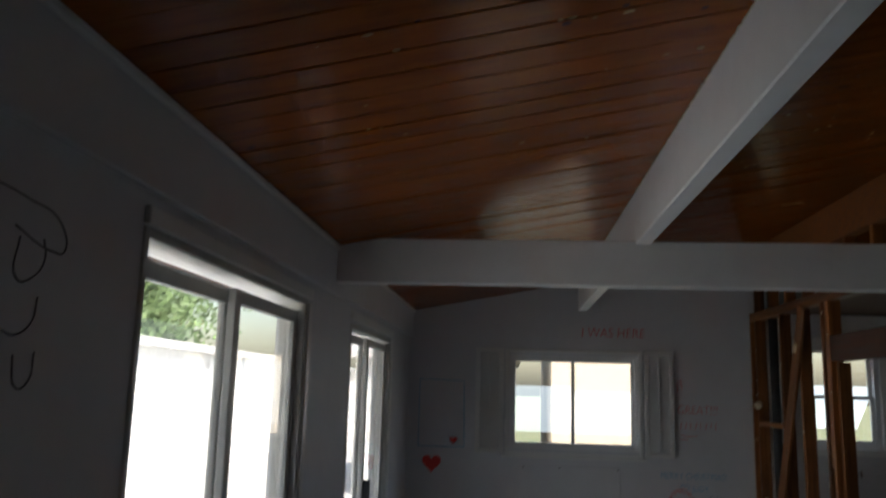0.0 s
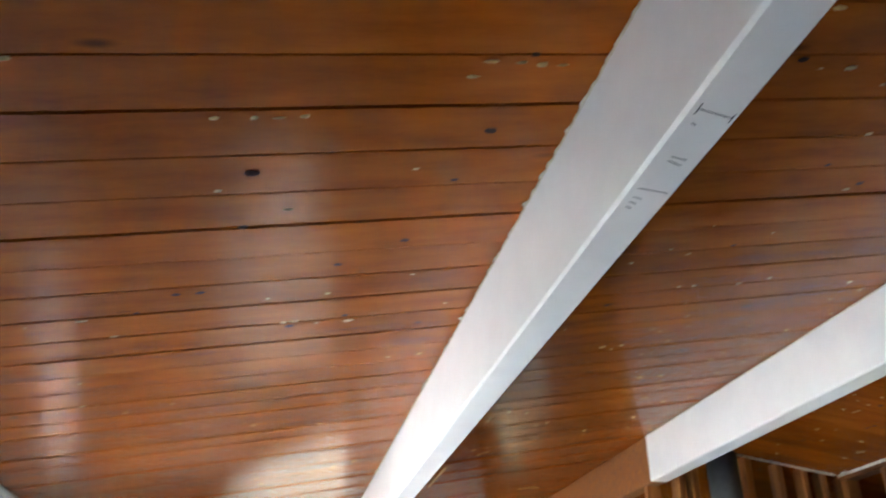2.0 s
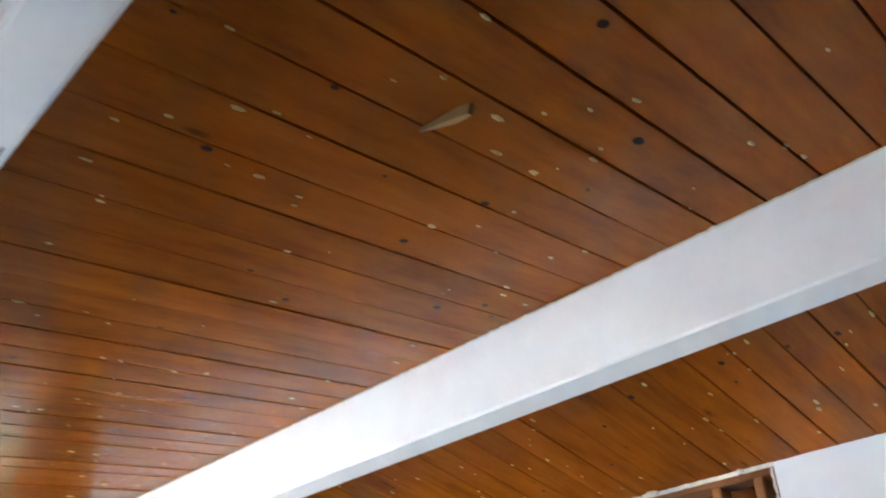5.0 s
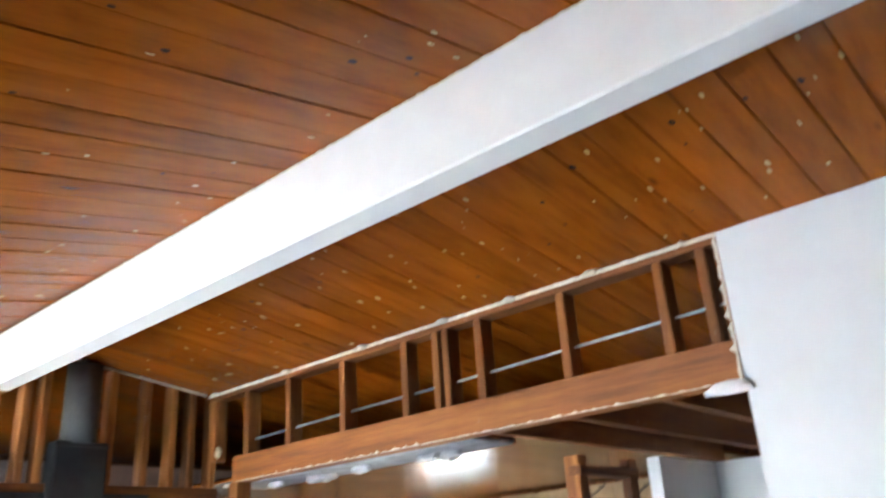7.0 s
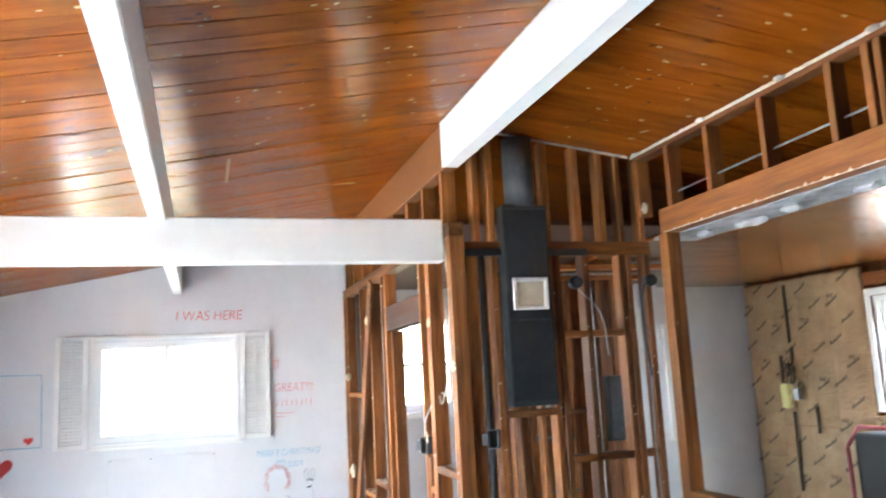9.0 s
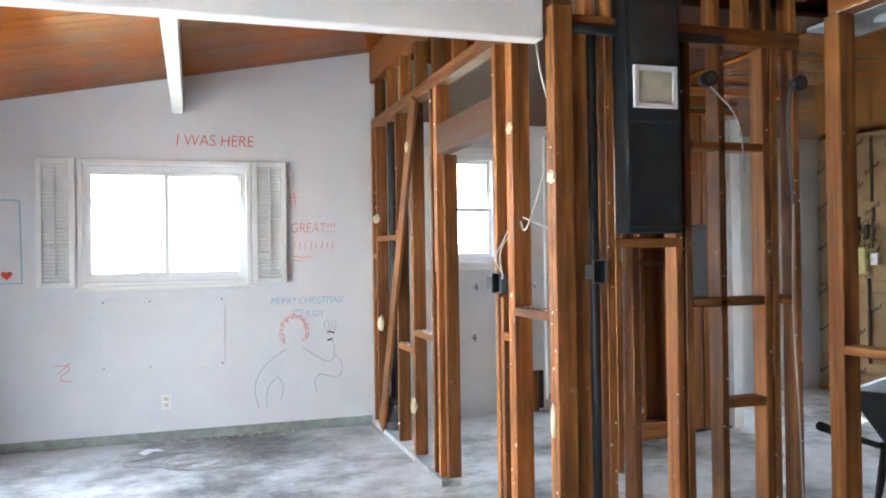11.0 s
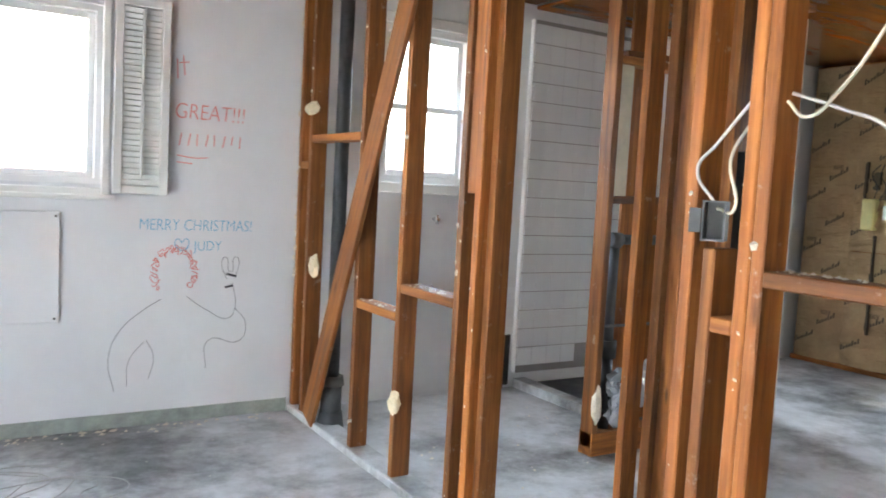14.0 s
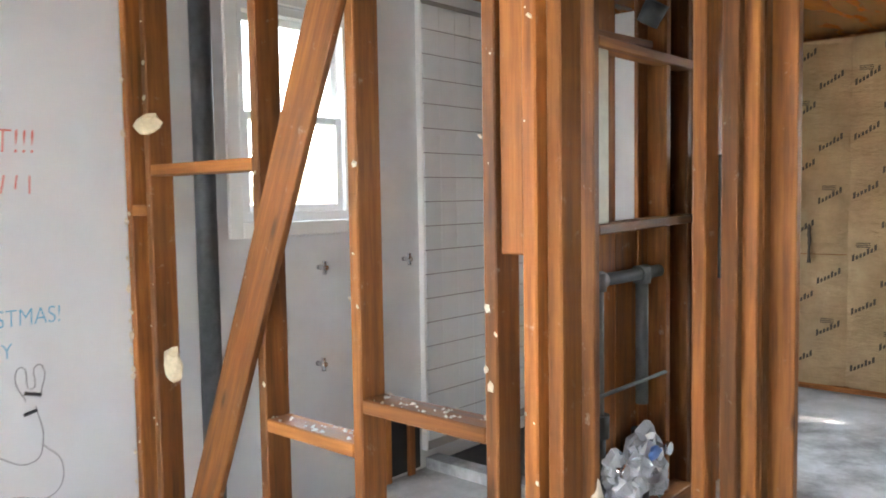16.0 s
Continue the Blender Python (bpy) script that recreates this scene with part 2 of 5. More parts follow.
def thing(name, label, category, x=0, y=0, z=0, group="", kind=""):
    ob = new(name)
    ob.location = (x, y, z)
    return tagged(ob, label, category, group, kind)


def block(name, x0, x1, y0, y1, z0, z1, material, parent=None, label="", bev=0.004):
    bm = bmesh.new()
    add_box(bm, x0, x1, y0, y1, z0, z1)
    if bev:
        soften(bm, bev)
    return part(name, bm, material, parent, label)


def solid(name, x0, x1, y0, y1, z0, z1, material, label, category, kind="", bev=0.003):
    return tagged(block(name, x0, x1, y0, y1, z0, z1, material, bev=bev), label, category, "", kind)


def timber(name, p0, p1, w, d, parent, material=None, spin=0.0, bev=0.004, label=""):
    """A sawn piece from p0 to p1, along its own x; w across, d deep."""
    p0, p1 = Vector(p0), Vector(p1)
    L = (p1 - p0).length
    bm = bmesh.new()
    add_box(bm, 0, L, -w / 2, w / 2, -d / 2, d / 2)
    soften(bm, bev)
    ob = part(name, bm, material or M_stud, None, label)
    ob.matrix_world = Matrix.Translation(p0) @ (p1 - p0).to_track_quat('X', 'Z').to_matrix().to_4x4() @ pose(0, 0, 0, spin, 0, 0)
    ob.parent = parent
    return ob


def blob(bm, c, r, squash=(1, 1, 1), seed=0, n=2):
    g = bmesh.ops.create_icosphere(bm, subdivisions=n, radius=1.0)
    for v in g["verts"]:
        k = 1 + 0.45 * noise.noise(v.co * 1.7 + Vector((seed * 3.1, seed, 0)))
        v.co = Vector(c) + Vector((v.co.x * squash[0], v.co.y * squash[1], v.co.z * squash[2])) * r * k


def cable(name, pts, r, material, label, category="cable", parent=None):
    c = bpy.data.curves.new(name, 'CURVE')
    c.dimensions, c.bevel_depth, c.bevel_resolution, c.resolution_u = '3D', r, 2, 8
    s = c.splines.new('BEZIER')
    s.bezier_points.add(len(pts) - 1)
    for bp, p in zip(s.bezier_points, pts):
        bp.co = p
        bp.handle_left_type = bp.handle_right_type = 'AUTO'
    c.materials.append(material)
    ob = new(name, c)
    if parent is not None:
        ob.parent = parent
    return tagged(ob, label, category if parent is None else "")


# ---- setting ----
SL, SLE, ZW = 0.19, 0.14, 2.50      # roof slopes west and east, ceiling height at the west wall
XW, XR, YN, YS, XE = -0.65, 2.55, 7.57, -3.2, 7.2
W0, W1 = 4.72, 5.76                 # the window in the insulated wall


XK = 5.3                            # where the east slope meets the flat kitchen roof


def roof_z(x):
    return ZW + SL * (x - XW) if x <= XR else ZW + SL * (XR - XW) - SLE * (min(x, XK) - XR)


bm = bmesh.new()
add_box(bm, XW - 0.15, XE + 0.15, YS - 0.15, YN + 0.13, -0.15, 0)
tagged(part("floor", bm, M_conc), "bare grey concrete slab with dark glue stains", "floor", "", "structure")

bm = bmesh.new()
add_box(bm, -400, 400, -400, 400, -0.5, -0.16)
tagged(part("ground", bm, M_ground), "dry grass ground around the house", "ground", "", "structure")
bm = bmesh.new()
add_box(bm, -7, -0.81, -4, 36, -0.16, -0.05)
tagged(part("pavement", bm, M_patio), "pale concrete patio beside the house", "patio", "", "structure")


def wall_with_openings(name, axis, at0, at1, a0, a1, z0, top, holes, material, label):
    """A wall along x or y, from a0 to a1, with rectangular holes (b0, b1, low, high) cut right through; top(a) is its height."""
    bm = bmesh.new()
    cuts = sorted({a0, a1, *[h[0] for h in holes], *[h[1] for h in holes]})

    def seg(b0, b1, lo, hi0, hi1):
        ring = [(b0, lo), (b1, lo), (b1, hi1), (b0, hi0)]
        add_prism(bm, ring, 'y' if axis == 'x' else 'x', at0, at1)
    for b0, b1 in zip(cuts[:-1], cuts[1:]):
        inside = sorted([h for h in holes if h[0] <= b0 and h[1] >= b1], key=lambda h: h[2])
        z = z0
        for h in inside:
            if h[2] > z:
                seg(b0, b1, z, h[2], h[2])
            z = h[3]
        seg(b0, b1, z, top(b0), top(b1))
    return tagged(part(name, bm, material), label, "wall", "", "structure")


wall_with_openings("wall_west", 'y', XW - 0.14, XW, YS, YN + 0.13, -0.1, lambda a: ZW,
                   [(1.95, 3.64, -0.05, 2.16), (4.70, 6.32, -0.05, 2.14)], M_wall, "white painted wall with two sliding glass doors")
wall_with_openings("wall_north", 'x', YN, YN + 0.13, XW, 2.52, -0.1, roof_z,
                   [(0.30, 1.50, 1.24, 2.11)], M_wall, "white painted end wall with marker scribbles")
wall_with_openings("wall_north_bath", 'x', YN + 0.004, YN + 0.13, 2.52, XE + 0.14, -0.1, lambda a: min(roof_z(a), 2.6),
                   [(3.02, 3.64, 1.34, 2.26), (5.36, 6.02, 0.93, 2.04)], M_wallold, "pale grey-white stripped wall of bathroom and kitchen")
bm = bmesh.new()
add_prism(bm, [(2.52, 2.6), (XE + 0.14, 2.6), (XE + 0.14, roof_z(XE)), (XK, roof_z(XK)), (XR, roof_z(XR)), (2.52, roof_z(2.52))], 'y', YN + 0.004, YN + 0.13)
tagged(part("wall_gable", bm, M_wallold), "upper gable wall above the bathroom", "wall", "", "structure")
wall_with_openings("wall_east", 'y', XE + 0.02, XE + 0.15, YS, YN + 0.004, -0.1, lambda a: roof_z(XE),
                   [(W0, W1, 1.22, 2.20)], M_stud, "stripped outer wall behind insulation")
# unseen wall added behind the camera; dark wood keeps bounce and sky out
bm = bmesh.new()
add_prism(bm, [(XW - 0.14, -0.1), (XE + 0.14, -0.1), (XE + 0.14, roof_z(XE) + 0.03), (XK, roof_z(XK) + 0.03), (XR, roof_z(XR) + 0.03), (XW - 0.14, roof_z(XW - 0.14) + 0.03)], 'y', YS - 0.13, YS)
tagged(part("wall_south", bm, M_stud), "unseen plain wooden wall added to close the room", "wall", "", "structure")
wall_with_openings("wall_hall", 'y', 3.72, 3.82, YS, 0.95, 0.0, lambda a: roof_z(3.72), [], M_wall, "smooth white drywall partition")

# ceiling of varnished planks running up the slopes
def plank_ceiling(name, x0, x1, label):
    bm = bmesh.new()
    rnd = random.Random(4 if x0 < 1 else 5)
    y = 0.439 - 28 * 0.1348
    pitch = 0.1348
    while y < YN + 0.1:
        j = rnd.uniform(-0.0015, 0.0015)
        for a, b in ((x0, x1),):
            g0, g1 = y + 0.0032, y + pitch - 0.0032
            tip, cup = rnd.uniform(-0.0005, 0.0005), rnd.uniform(0.0004, 0.0010)
            rows = [(g0 - 0.0024, 0.042), (g0 - 0.0024, 0.006)]
            for q in range(7):
                u = q / 6 * 2 - 1
                rows.append((g0 + (g1 - g0) * q / 6, cup * u * u + tip * u))
            rows += [(g1 + 0.0024, 0.006), (g1 + 0.0024, 0.042)]
            va = [bm.verts.new((a, yy, roof_z(a) + j + zz)) for yy, zz in rows]
            vb = [bm.verts.new((b, yy, roof_z(b) + j + zz)) for yy, zz in rows]
            for q in range(len(rows) - 1):
                f = bm.faces.new((va[q], vb[q], vb[q + 1], va[q + 1]))
                f.smooth = 2 <= q < 8
                if not f.smooth:
                    for e in f.edges:
                        e.smooth = False
        y += pitch
    ob = part(name, bm, M_plank)
    return tagged(ob, label, "ceiling", "", "structure")


plank_ceiling("ceiling", XW - 0.6, XR, "varnished orange-brown tongue and groove plank ceiling")
plank_ceiling("ceiling_east", XR, XK, "varnished plank ceiling on the far slope")
bm = bmesh.new()
ring = [(XW - 0.9, roof_z(XW - 0.9) + 0.03), (XR, roof_z(XR) + 0.03), (XK, roof_z(XK) + 0.03), (XE + 0.8, roof_z(XE) + 0.03),
        (XE + 0.8, roof_z(XE) + 0.12), (XK, roof_z(XK) + 0.12), (XR, roof_z(XR) + 0.15), (XW - 0.9, roof_z(XW - 0.9) + 0.12)]
add_prism(bm, ring, 'y', YS - 0.5, YN + 0.7)
tagged(part("roof", bm, M_groove), "roof deck over the planks", "roof", "", "structure")

# kitchen ceiling: lower flat panel
solid("ceiling_kitchen", 4.12, XE, 2.2, YN, 2.51, 2.53, M_ply, "glossy varnished wood panel ceiling", "ceiling", "structure")
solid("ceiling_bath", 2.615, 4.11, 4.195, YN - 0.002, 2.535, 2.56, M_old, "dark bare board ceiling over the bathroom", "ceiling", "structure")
solid("fascia_board", 4.118, 4.135, 2.2, 4.08, 2.42, 2.508, M_header, "narrow bare board beside the torn soffit strip", "board", "structure")
solid("ceiling_soffit", 3.82, 4.115, 2.2, 4.08, 2.42, 2.44, M_soffit, "torn grey drywall strip under the header", "ceiling", "structure")

for k, y in enumerate((3.75, 3.45, 3.38, 3.05, 2.62, 2.50)):
    th = thing("soffit_scrap", "torn grey drywall scrap hanging under the soffit", "debris", 3.95 + 0.03 * (k % 3), y, 2.418, "scraps under the soffit")
    bm = bmesh.new()
    blob(bm, (0, 0, -0.012), 0.045, (0.7, 1.5, 0.55), k + 61)
    part("scrap", bm, M_soffit, th)

# ---- beams ----


def beam(name, x0, x1, y0, y1, z0, z1, label, material=M_white):
    ob = solid(name, x0, x1, y0, y1, z0, z1, material, label, "beam", "", 0.006)
    return ob


beam("ceiling_beam", 0.95, 1.032, YS, YN, 2.53, roof_z(0.95) + 0.005, "white painted beam along the slope with scribbled underside")
beam("ridge_beam", 2.50, 2.60, YS, 4.08, 2.84, roof_z(2.50) + 0.005, "white painted ridge beam")
beam("ridge_beam_bare", 2.515, 2.60, 4.083, YN, 2.84, roof_z(2.515) + 0.005, "bare brown end of the ridge beam over the stud wall", M_header)
beam("tie_beam", XW, 2.50, 4.12, 4.21, 2.31, 2.55, "white painted tie beam crossing the room")

# ---- stud wall beside the bathroom ----
w1 = thing("stud_wall", "open fir stud wall stripped of its plaster", "wall framing", 2.565, 5.8, 0, kind="structure")
w1.location = (0, 0, 0)
XM = 2.565


def upright(parent, x, y, z0, z1, wx, wy, material=None):
    bm = bmesh.new()
    add_box(bm, 0, z1 - z0, -wy / 2, wy / 2, -wx / 2, wx / 2)
    soften(bm, 0.004)
    ob = part("stud", bm, material or M_stud)
    ob.matrix_world = Matrix(((0, 0, 1, x), (0, 1, 0, y), (1, 0, 0, z0), (0, 0, 0, 1)))
    ob.parent = parent
    return ob


for y in (7.545, 7.40, 6.753, 6.322, 5.862, 5.752, 4.76, 4.587, 4.547, 4.135, 4.095):
    upright(w1, XM, y, 0.04, 2.45, 0.09, 0.038)
upright(w1, 2.60, 5.713, 0.04, 2.02, 0.085, 0.038)
for y in (5.807,):
    upright(w1, XM + 0.005, y, 1.30, 2.45, 0.075, 0.066)
upright(w1, XM, 4.69, 0.04, 1.20, 0.09, 0.038)
timber("plate", (XM, 4.08, 0.02), (XM, 4.78, 0.02), 0.09, 0.04, w1, M_conc, label="pale plaster-crusted sill")
timber("plate", (XM, 5.67, 0.02), (XM, 7.56, 0.02), 0.12, 0.04, w1, M_conc, label="pale plaster-crusted sill")
timber("plate", (XM, 4.08, 2.47), (XM, 7.56, 2.47), 0.09, 0.04, w1)
timber("plate", (XM, 4.08, 2.51), (XM, 7.56, 2.51), 0.09, 0.04, w1)
timber("lintel", (XM, 4.78, 2.115), (XM, 5.733, 2.115), 0.085, 0.18, w1, M_old)
for y in (7.4, 7.0, 6.6, 6.2, 5.8, 5.4, 5.0, 4.6, 4.2):
    upright(w1, XM, y, 2.53, 2.84, 0.085, 0.038)
timber("brace", (2.506, 7.24, 0.04), (2.506, 6.17, 2.45), 0.024, 0.135, w1, bev=0.003)
for y0, y1, z in ((6.341, 6.734, 0.745), (5.881, 6.303, 0.875), (6.772, 7.381, 1.54), (7.42, 7.525, 1.40), (4.606, 4.671, 1.01), (4.154, 4.528, 1.14)):
    timber("block", (XM, y0, z), (XM, y1, z), 0.09, 0.04, w1)

# ---- stud wall with the flue ----
w2 = thing("stud_wall", "open fir stud wall around an old flue", "wall framing", kind="structure")
YM = 4.145
upright(w2, 2.651, YM, 0.04, 2.34, 0.077, 0.09)
for x in (2.79, 3.13, 3.18, 3.36, 3.60, 3.645, 3.77):
    upright(w2, x, YM, 0.04, 2.34, 0.038, 0.09)
for x in (2.91,):
    upright(w2, x, YM, 0.04, 1.43, 0.038, 0.09)
for x in (2.70, 2.79, 3.14, 3.34, 3.50, 3.62, 3.76):
    upright(w2, x, YM, 2.42, roof_z(x), 0.038, 0.09)
timber("plate", (2.62, YM, 0.02), (3.80, YM, 0.02), 0.09, 0.04, w2)
timber("plate", (2.62, YM, 2.38), (3.80, YM, 2.38), 0.09, 0.08, w2)
for x0, x1, z in ((2.81, 3.12, 1.45), (3.20, 3.58, 1.88), (3.20, 3.58, 1.18), (3.67, 3.75, 1.18), (3.38, 3.58, 0.72)):
    timber("block", (x0, YM, z), (x1, YM, z), 0.09, 0.04, w2)

# ---- header wall to the kitchen ----
w3 = thing("header_wall", "short studs over a long orange header", "wall framing", kind="structure")
XH = 3.765
timber("header", (XH, 0.955, 2.49), (XH, 3.85, 2.49), 0.085, 0.14, w3, M_header)
upright(w3, XH, 3.83, 0.0, 2.42, 0.09, 0.085)
for y in (1.02, 1.19, 1.62, 2.05, 2.24, 2.30, 2.50, 2.93, 3.36, 3.73, 4.06):
    upright(w3, XH, y, 2.56, 2.905, 0.085, 0.038, M_header)
timber("plate", (XH, 0.955, 2.92), (XH, 4.09, 2.92), 0.085, 0.03, w3, M_header)
timber("rail", (XH, 1.0, 0.98), (XH, 3.79, 0.98), 0.09, 0.04, w3)
for y in (3.45, 3.05, 2.65, 2.25, 1.85, 1.45, 1.05):
    upright(w3, XH, y, 0.04, 0.96, 0.085, 0.038)
timber("plate", (XH, 1.0, 0.02), (XH, 3.79, 0.02), 0.09, 0.04, w3)

# ---- plumbing wall of the bath alcove ----
w4 = thing("plumbing_wall", "open stud wall with drain pipes and a torn bag", "wall framing", kind="structure")
YP = 6.30
upright(w4, 3.65, YP, 0.04, 2.45, 0.04, 0.09)
for x, wx in ((3.92, 0.16), (4.36, 0.34)):
    upright(w4, x, YP + 0.085, 0.12, 2.45, wx, 0.02)
upright(w4, 4.29, YP + 0.03, 0.04, 2.45, 0.04, 0.09)
upright(w4, 4.50, YP + 0.03, 0.04, 2.45, 0.038, 0.09)
upright(w4, 4.095, YP + 0.09, 0.12, 1.30, 0.18, 0.02)
for x in (4.62, 4.745, 4.87):
    upright(w4, x, YP + 0.005, 0.04, 2.45, 0.118, 0.08)
timber("block", (3.672, YP, 1.30), (4.48, YP, 1.32), 0.09, 0.038, w4)
timber("block", (3.672, YP, 1.99), (4.48, YP, 1.99), 0.09, 0.038, w4)
timber("block", (3.75, YP + 0.03, 2.035), (4.20, YP + 0.03, 2.05), 0.04, 0.03, w4)
timber("plate", (3.63, YP, 0.06), (4.48, YP, 0.06), 0.10, 0.12, w4)
timber("plate", (3.63, YP, 2.47), (5.15, YP, 2.47), 0.09, 0.04, w4)
block("backing_strip", 3.674, 3.765, YP - 0.03, YP - 0.015, 1.322, 1.968, M_cream, w4, "torn cream plaster strip", 0.004)

# closet post group between bathroom and kitchen
w5 = thing("closet_framing", "cluster of fir studs at the closet corner", "wall framing", kind="structure")
for x, y, wx, wy in ((3.315, 5.70, 0.09, 0.04), (3.385, 5.65, 0.04, 0.05), (3.46, 5.64, 0.04, 0.09), (3.505, 5.64, 0.04, 0.09),
                     (3.56, 5.68, 0.04, 0.09), (3.61, 5.67, 0.04, 0.09), (3.672, 5.60, 0.04, 0.09)):
    upright(w5, x, y, 0.0, 2.45, wx, wy)
timber("plate", (3.33, 5.63, 2.47), (3.66, 5.60, 2.47), 0.09, 0.04, w5)
timber("plate", (3.66, 5.60, 2.47), (5.0, 5.60, 2.47), 0.09, 0.04, w5)

# drain pipes
dp = thing("drain_pipe", "grey galvanised drain pipes with black hubs", "pipe", 0, 0, 0)
bm = bmesh.new()
for x in (3.76, 4.12):
    add_tube(bm, (x, YP + 0.02, 0.55), (x, YP + 0.02, 1.08), 0.026)
add_tube(bm, (3.75, YP + 0.02, 1.10), (4.30, YP + 0.02, 1.10), 0.026)
part("tube", bm, M_pipegrey, dp)
for x in (3.76, 4.12):
    bm = bmesh.new()
    add_tube(bm, (x, YP + 0.02, 1.06), (x, YP + 0.02, 1.13), 0.036)
    add_tube(bm, (x - 0.035, YP + 0.02, 1.10), (x + 0.035, YP + 0.02, 1.10), 0.036)
    part("fitting", bm, M_pipegrey, dp, "thick galvanised fitting")
for x, z in ((3.76, 0.58), (4.12, 0.44)):
    bm = bmesh.new()
    add_tube(bm, (x, YP + 0.02, 0.10), (x, YP + 0.02, z - 0.08), 0.032)
    add_tube(bm, (x, YP + 0.02, z - 0.09), (x, YP + 0.02, z), 0.046)
    part("hub", bm, M_black, dp, "black plastic hub")
bm = bmesh.new()
add_tube(bm, (3.70, YP - 0.01, 0.66), (4.28, YP - 0.01, 0.66), 0.008)
part("supply_line", bm, M_pipegrey, dp)

bm = bmesh.new()
add_tube(bm, (4.12, YP, 2.12), (4.12, YP - 0.05, 2.2), 0.045, 0.05)
part("upper_hub", bm, M_iron, dp, "dark iron upper fitting")

# torn plastic bag and valves at the foot
bag = thing("plastic_bag", "crumpled clear plastic bag with blue print", "bag", 3.97, YP - 0.04, 0.27)
for k in range(9):
    r = random.Random(k)
    bm = bmesh.new()
    blob(bm, (r.uniform(-0.22, 0.24), r.uniform(-0.06, 0.03), r.uniform(-0.08, 0.14)), r.uniform(0.05, 0.09), (1.35, 0.5, 1.2), k, 3)
    for v in bm.verts:
        v.co += Vector((noise.noise(v.co * 30), noise.noise(v.co * 31 + Vector((5, 0, 0))), noise.noise(v.co * 29 + Vector((0, 7, 0))))) * 0.026
    part("fold", bm, M_plastic, bag)
bm = bmesh.new()
blob(bm, (0.03, -0.06, 0.12), 0.035, (1.3, 0.4, 0.8), 3)
part("blue_tie", bm, M_blue, bag)
for x in (3.78, 4.06, 4.15):
    v = thing("shutoff_valve", "small chrome shutoff valve", "valve", x, YP - 0.03, 0.36, "valves under the drain")
    bm = bmesh.new()
    add_tube(bm, (0, 0, -0.03), (0, 0, 0.03), 0.014)
    add_tube(bm, (0, 0, 0.01), (0, -0.05, 0.01), 0.012)
    part("valve_body", bm, M_steel, v)
    bm = bmesh.new()
    add_tube(bm, (0, -0.05, 0.01), (0, -0.065, 0.01), 0.028)
    part("knob", bm, M_steel, v)
pc = thing("plaster_lump", "torn plaster lump clinging to the stud foot", "debris", 3.65, YP - 0.045, 0.26)
bm = bmesh.new()
blob(bm, (0, 0, 0), 0.055, (0.55, 0.4, 1.7), 8)
part("lump", bm, M_chip, pc)

# shower curb and tray
solid("shower_curb", 4.10, 4.20, 6.36, YN - 0.01, 0.0, 0.06, M_conc, "low grey concrete shower curb", "curb")
solid("shower_tray", 4.20, 5.13, 6.36, YN - 0.01, 0.0, 0.02, M_iron, "dark stained shower floor patch", "shower floor")
solid("wall_alcove", 5.15, 5.24, 6.36, YN, 0.0, 2.44, M_wallold, "plain grey alcove side wall", "wall", "structure")

# white tiles of the alcove end wall
tw = thing("tile_wall", "white glazed tiles with dark joints", "tiled wall", kind="structure")
block("backing", 4.10, 5.15, YN - 0.028, YN + 0.002, 0.10, 2.44, M_grout, tw, "dark grout bed", 0)
block("edge_trim", 4.085, 4.10, YN - 0.036, YN + 0.002, 0.10, 2.44, M_trim, tw, "", 0.004)
tile_me = None
P = 0.126
for i in range(8):
    for j in range(18):
        if j == 0 and i in (4, 5):
            continue
        if tile_me is None:
            bm = bmesh.new()
            add_box(bm, 0, P - 0.0012, -0.004, 0.004, 0, P - 0.005)
            soften(bm, 0.0012)
            tile_me = mesh_of("tile", bm, M_tile)
        ob = new("tile", tile_me)
        ob.parent = tw
        ob.location = (4.104 + i * P, YN - 0.031, 0.15 + j * P)

# ---- doors and windows ----


def frame_rect(bm, axis, at0, at1, a0, a1, z0, z1, w):
    """Four bars round an opening in a wall along x or y."""
    for b0, b1, c0, c1 in ((a0, a0 + w, z0, z1), (a1 - w, a1, z0, z1), (a0 + w, a1 - w, z0, z0 + w), (a0 + w, a1 - w, z1 - w, z1)):
        if axis == 'x':
            add_box(bm, b0, b1, at0, at1, c0, c1)
        else:
            add_box(bm, at0, at1, b0, b1, c0, c1)


def pane(parent, axis, at, a0, a1, z0, z1):
    bm = bmesh.new()
    if axis == 'x':
        add_box(bm, a0, a1, at - 0.002, at + 0.002, z0, z1)
    else:
        add_box(bm, at - 0.002, at + 0.002, a0, a1, z0, z1)
    ob = part("pane", bm, M_glass, parent)
    ob.visible_shadow = False
    return ob


def slider(name, y0, y1, ym, label):
    th = thing(name, label, "sliding door", kind="structure")
    bm = bmesh.new()
    frame_rect(bm, 'y', XW - 0.12, XW + 0.006, y0, y1, -0.03, 2.14 if y0 > 3 else 2.16, 0.028)
    soften(bm, 0.004)
    part("frame", bm, M_alu, th)
    for a0, a1, at in ((y0 + 0.028, ym + 0.03, XW - 0.085), (ym - 0.03, y1 - 0.028, XW - 0.045)):
        bm = bmesh.new()
        frame_rect(bm, 'y', at - 0.016, at + 0.016, a0, a1, 0.01, 2.10, 0.055)
        soften(bm, 0.004)
        s = part("sash", bm, M_alu, th)
        pane(s, 'y', at, a0 + 0.055, a1 - 0.055, 0.065, 2.045)
    bm = bmesh.new()
    add_box(bm, XW - 0.03, XW + 0.02, ym - 0.015, ym + 0.015, 0.92, 1.14)
    soften(bm, 0.006, 2)
    part("handle", bm, M_black, th, "black pull handle")
    return th


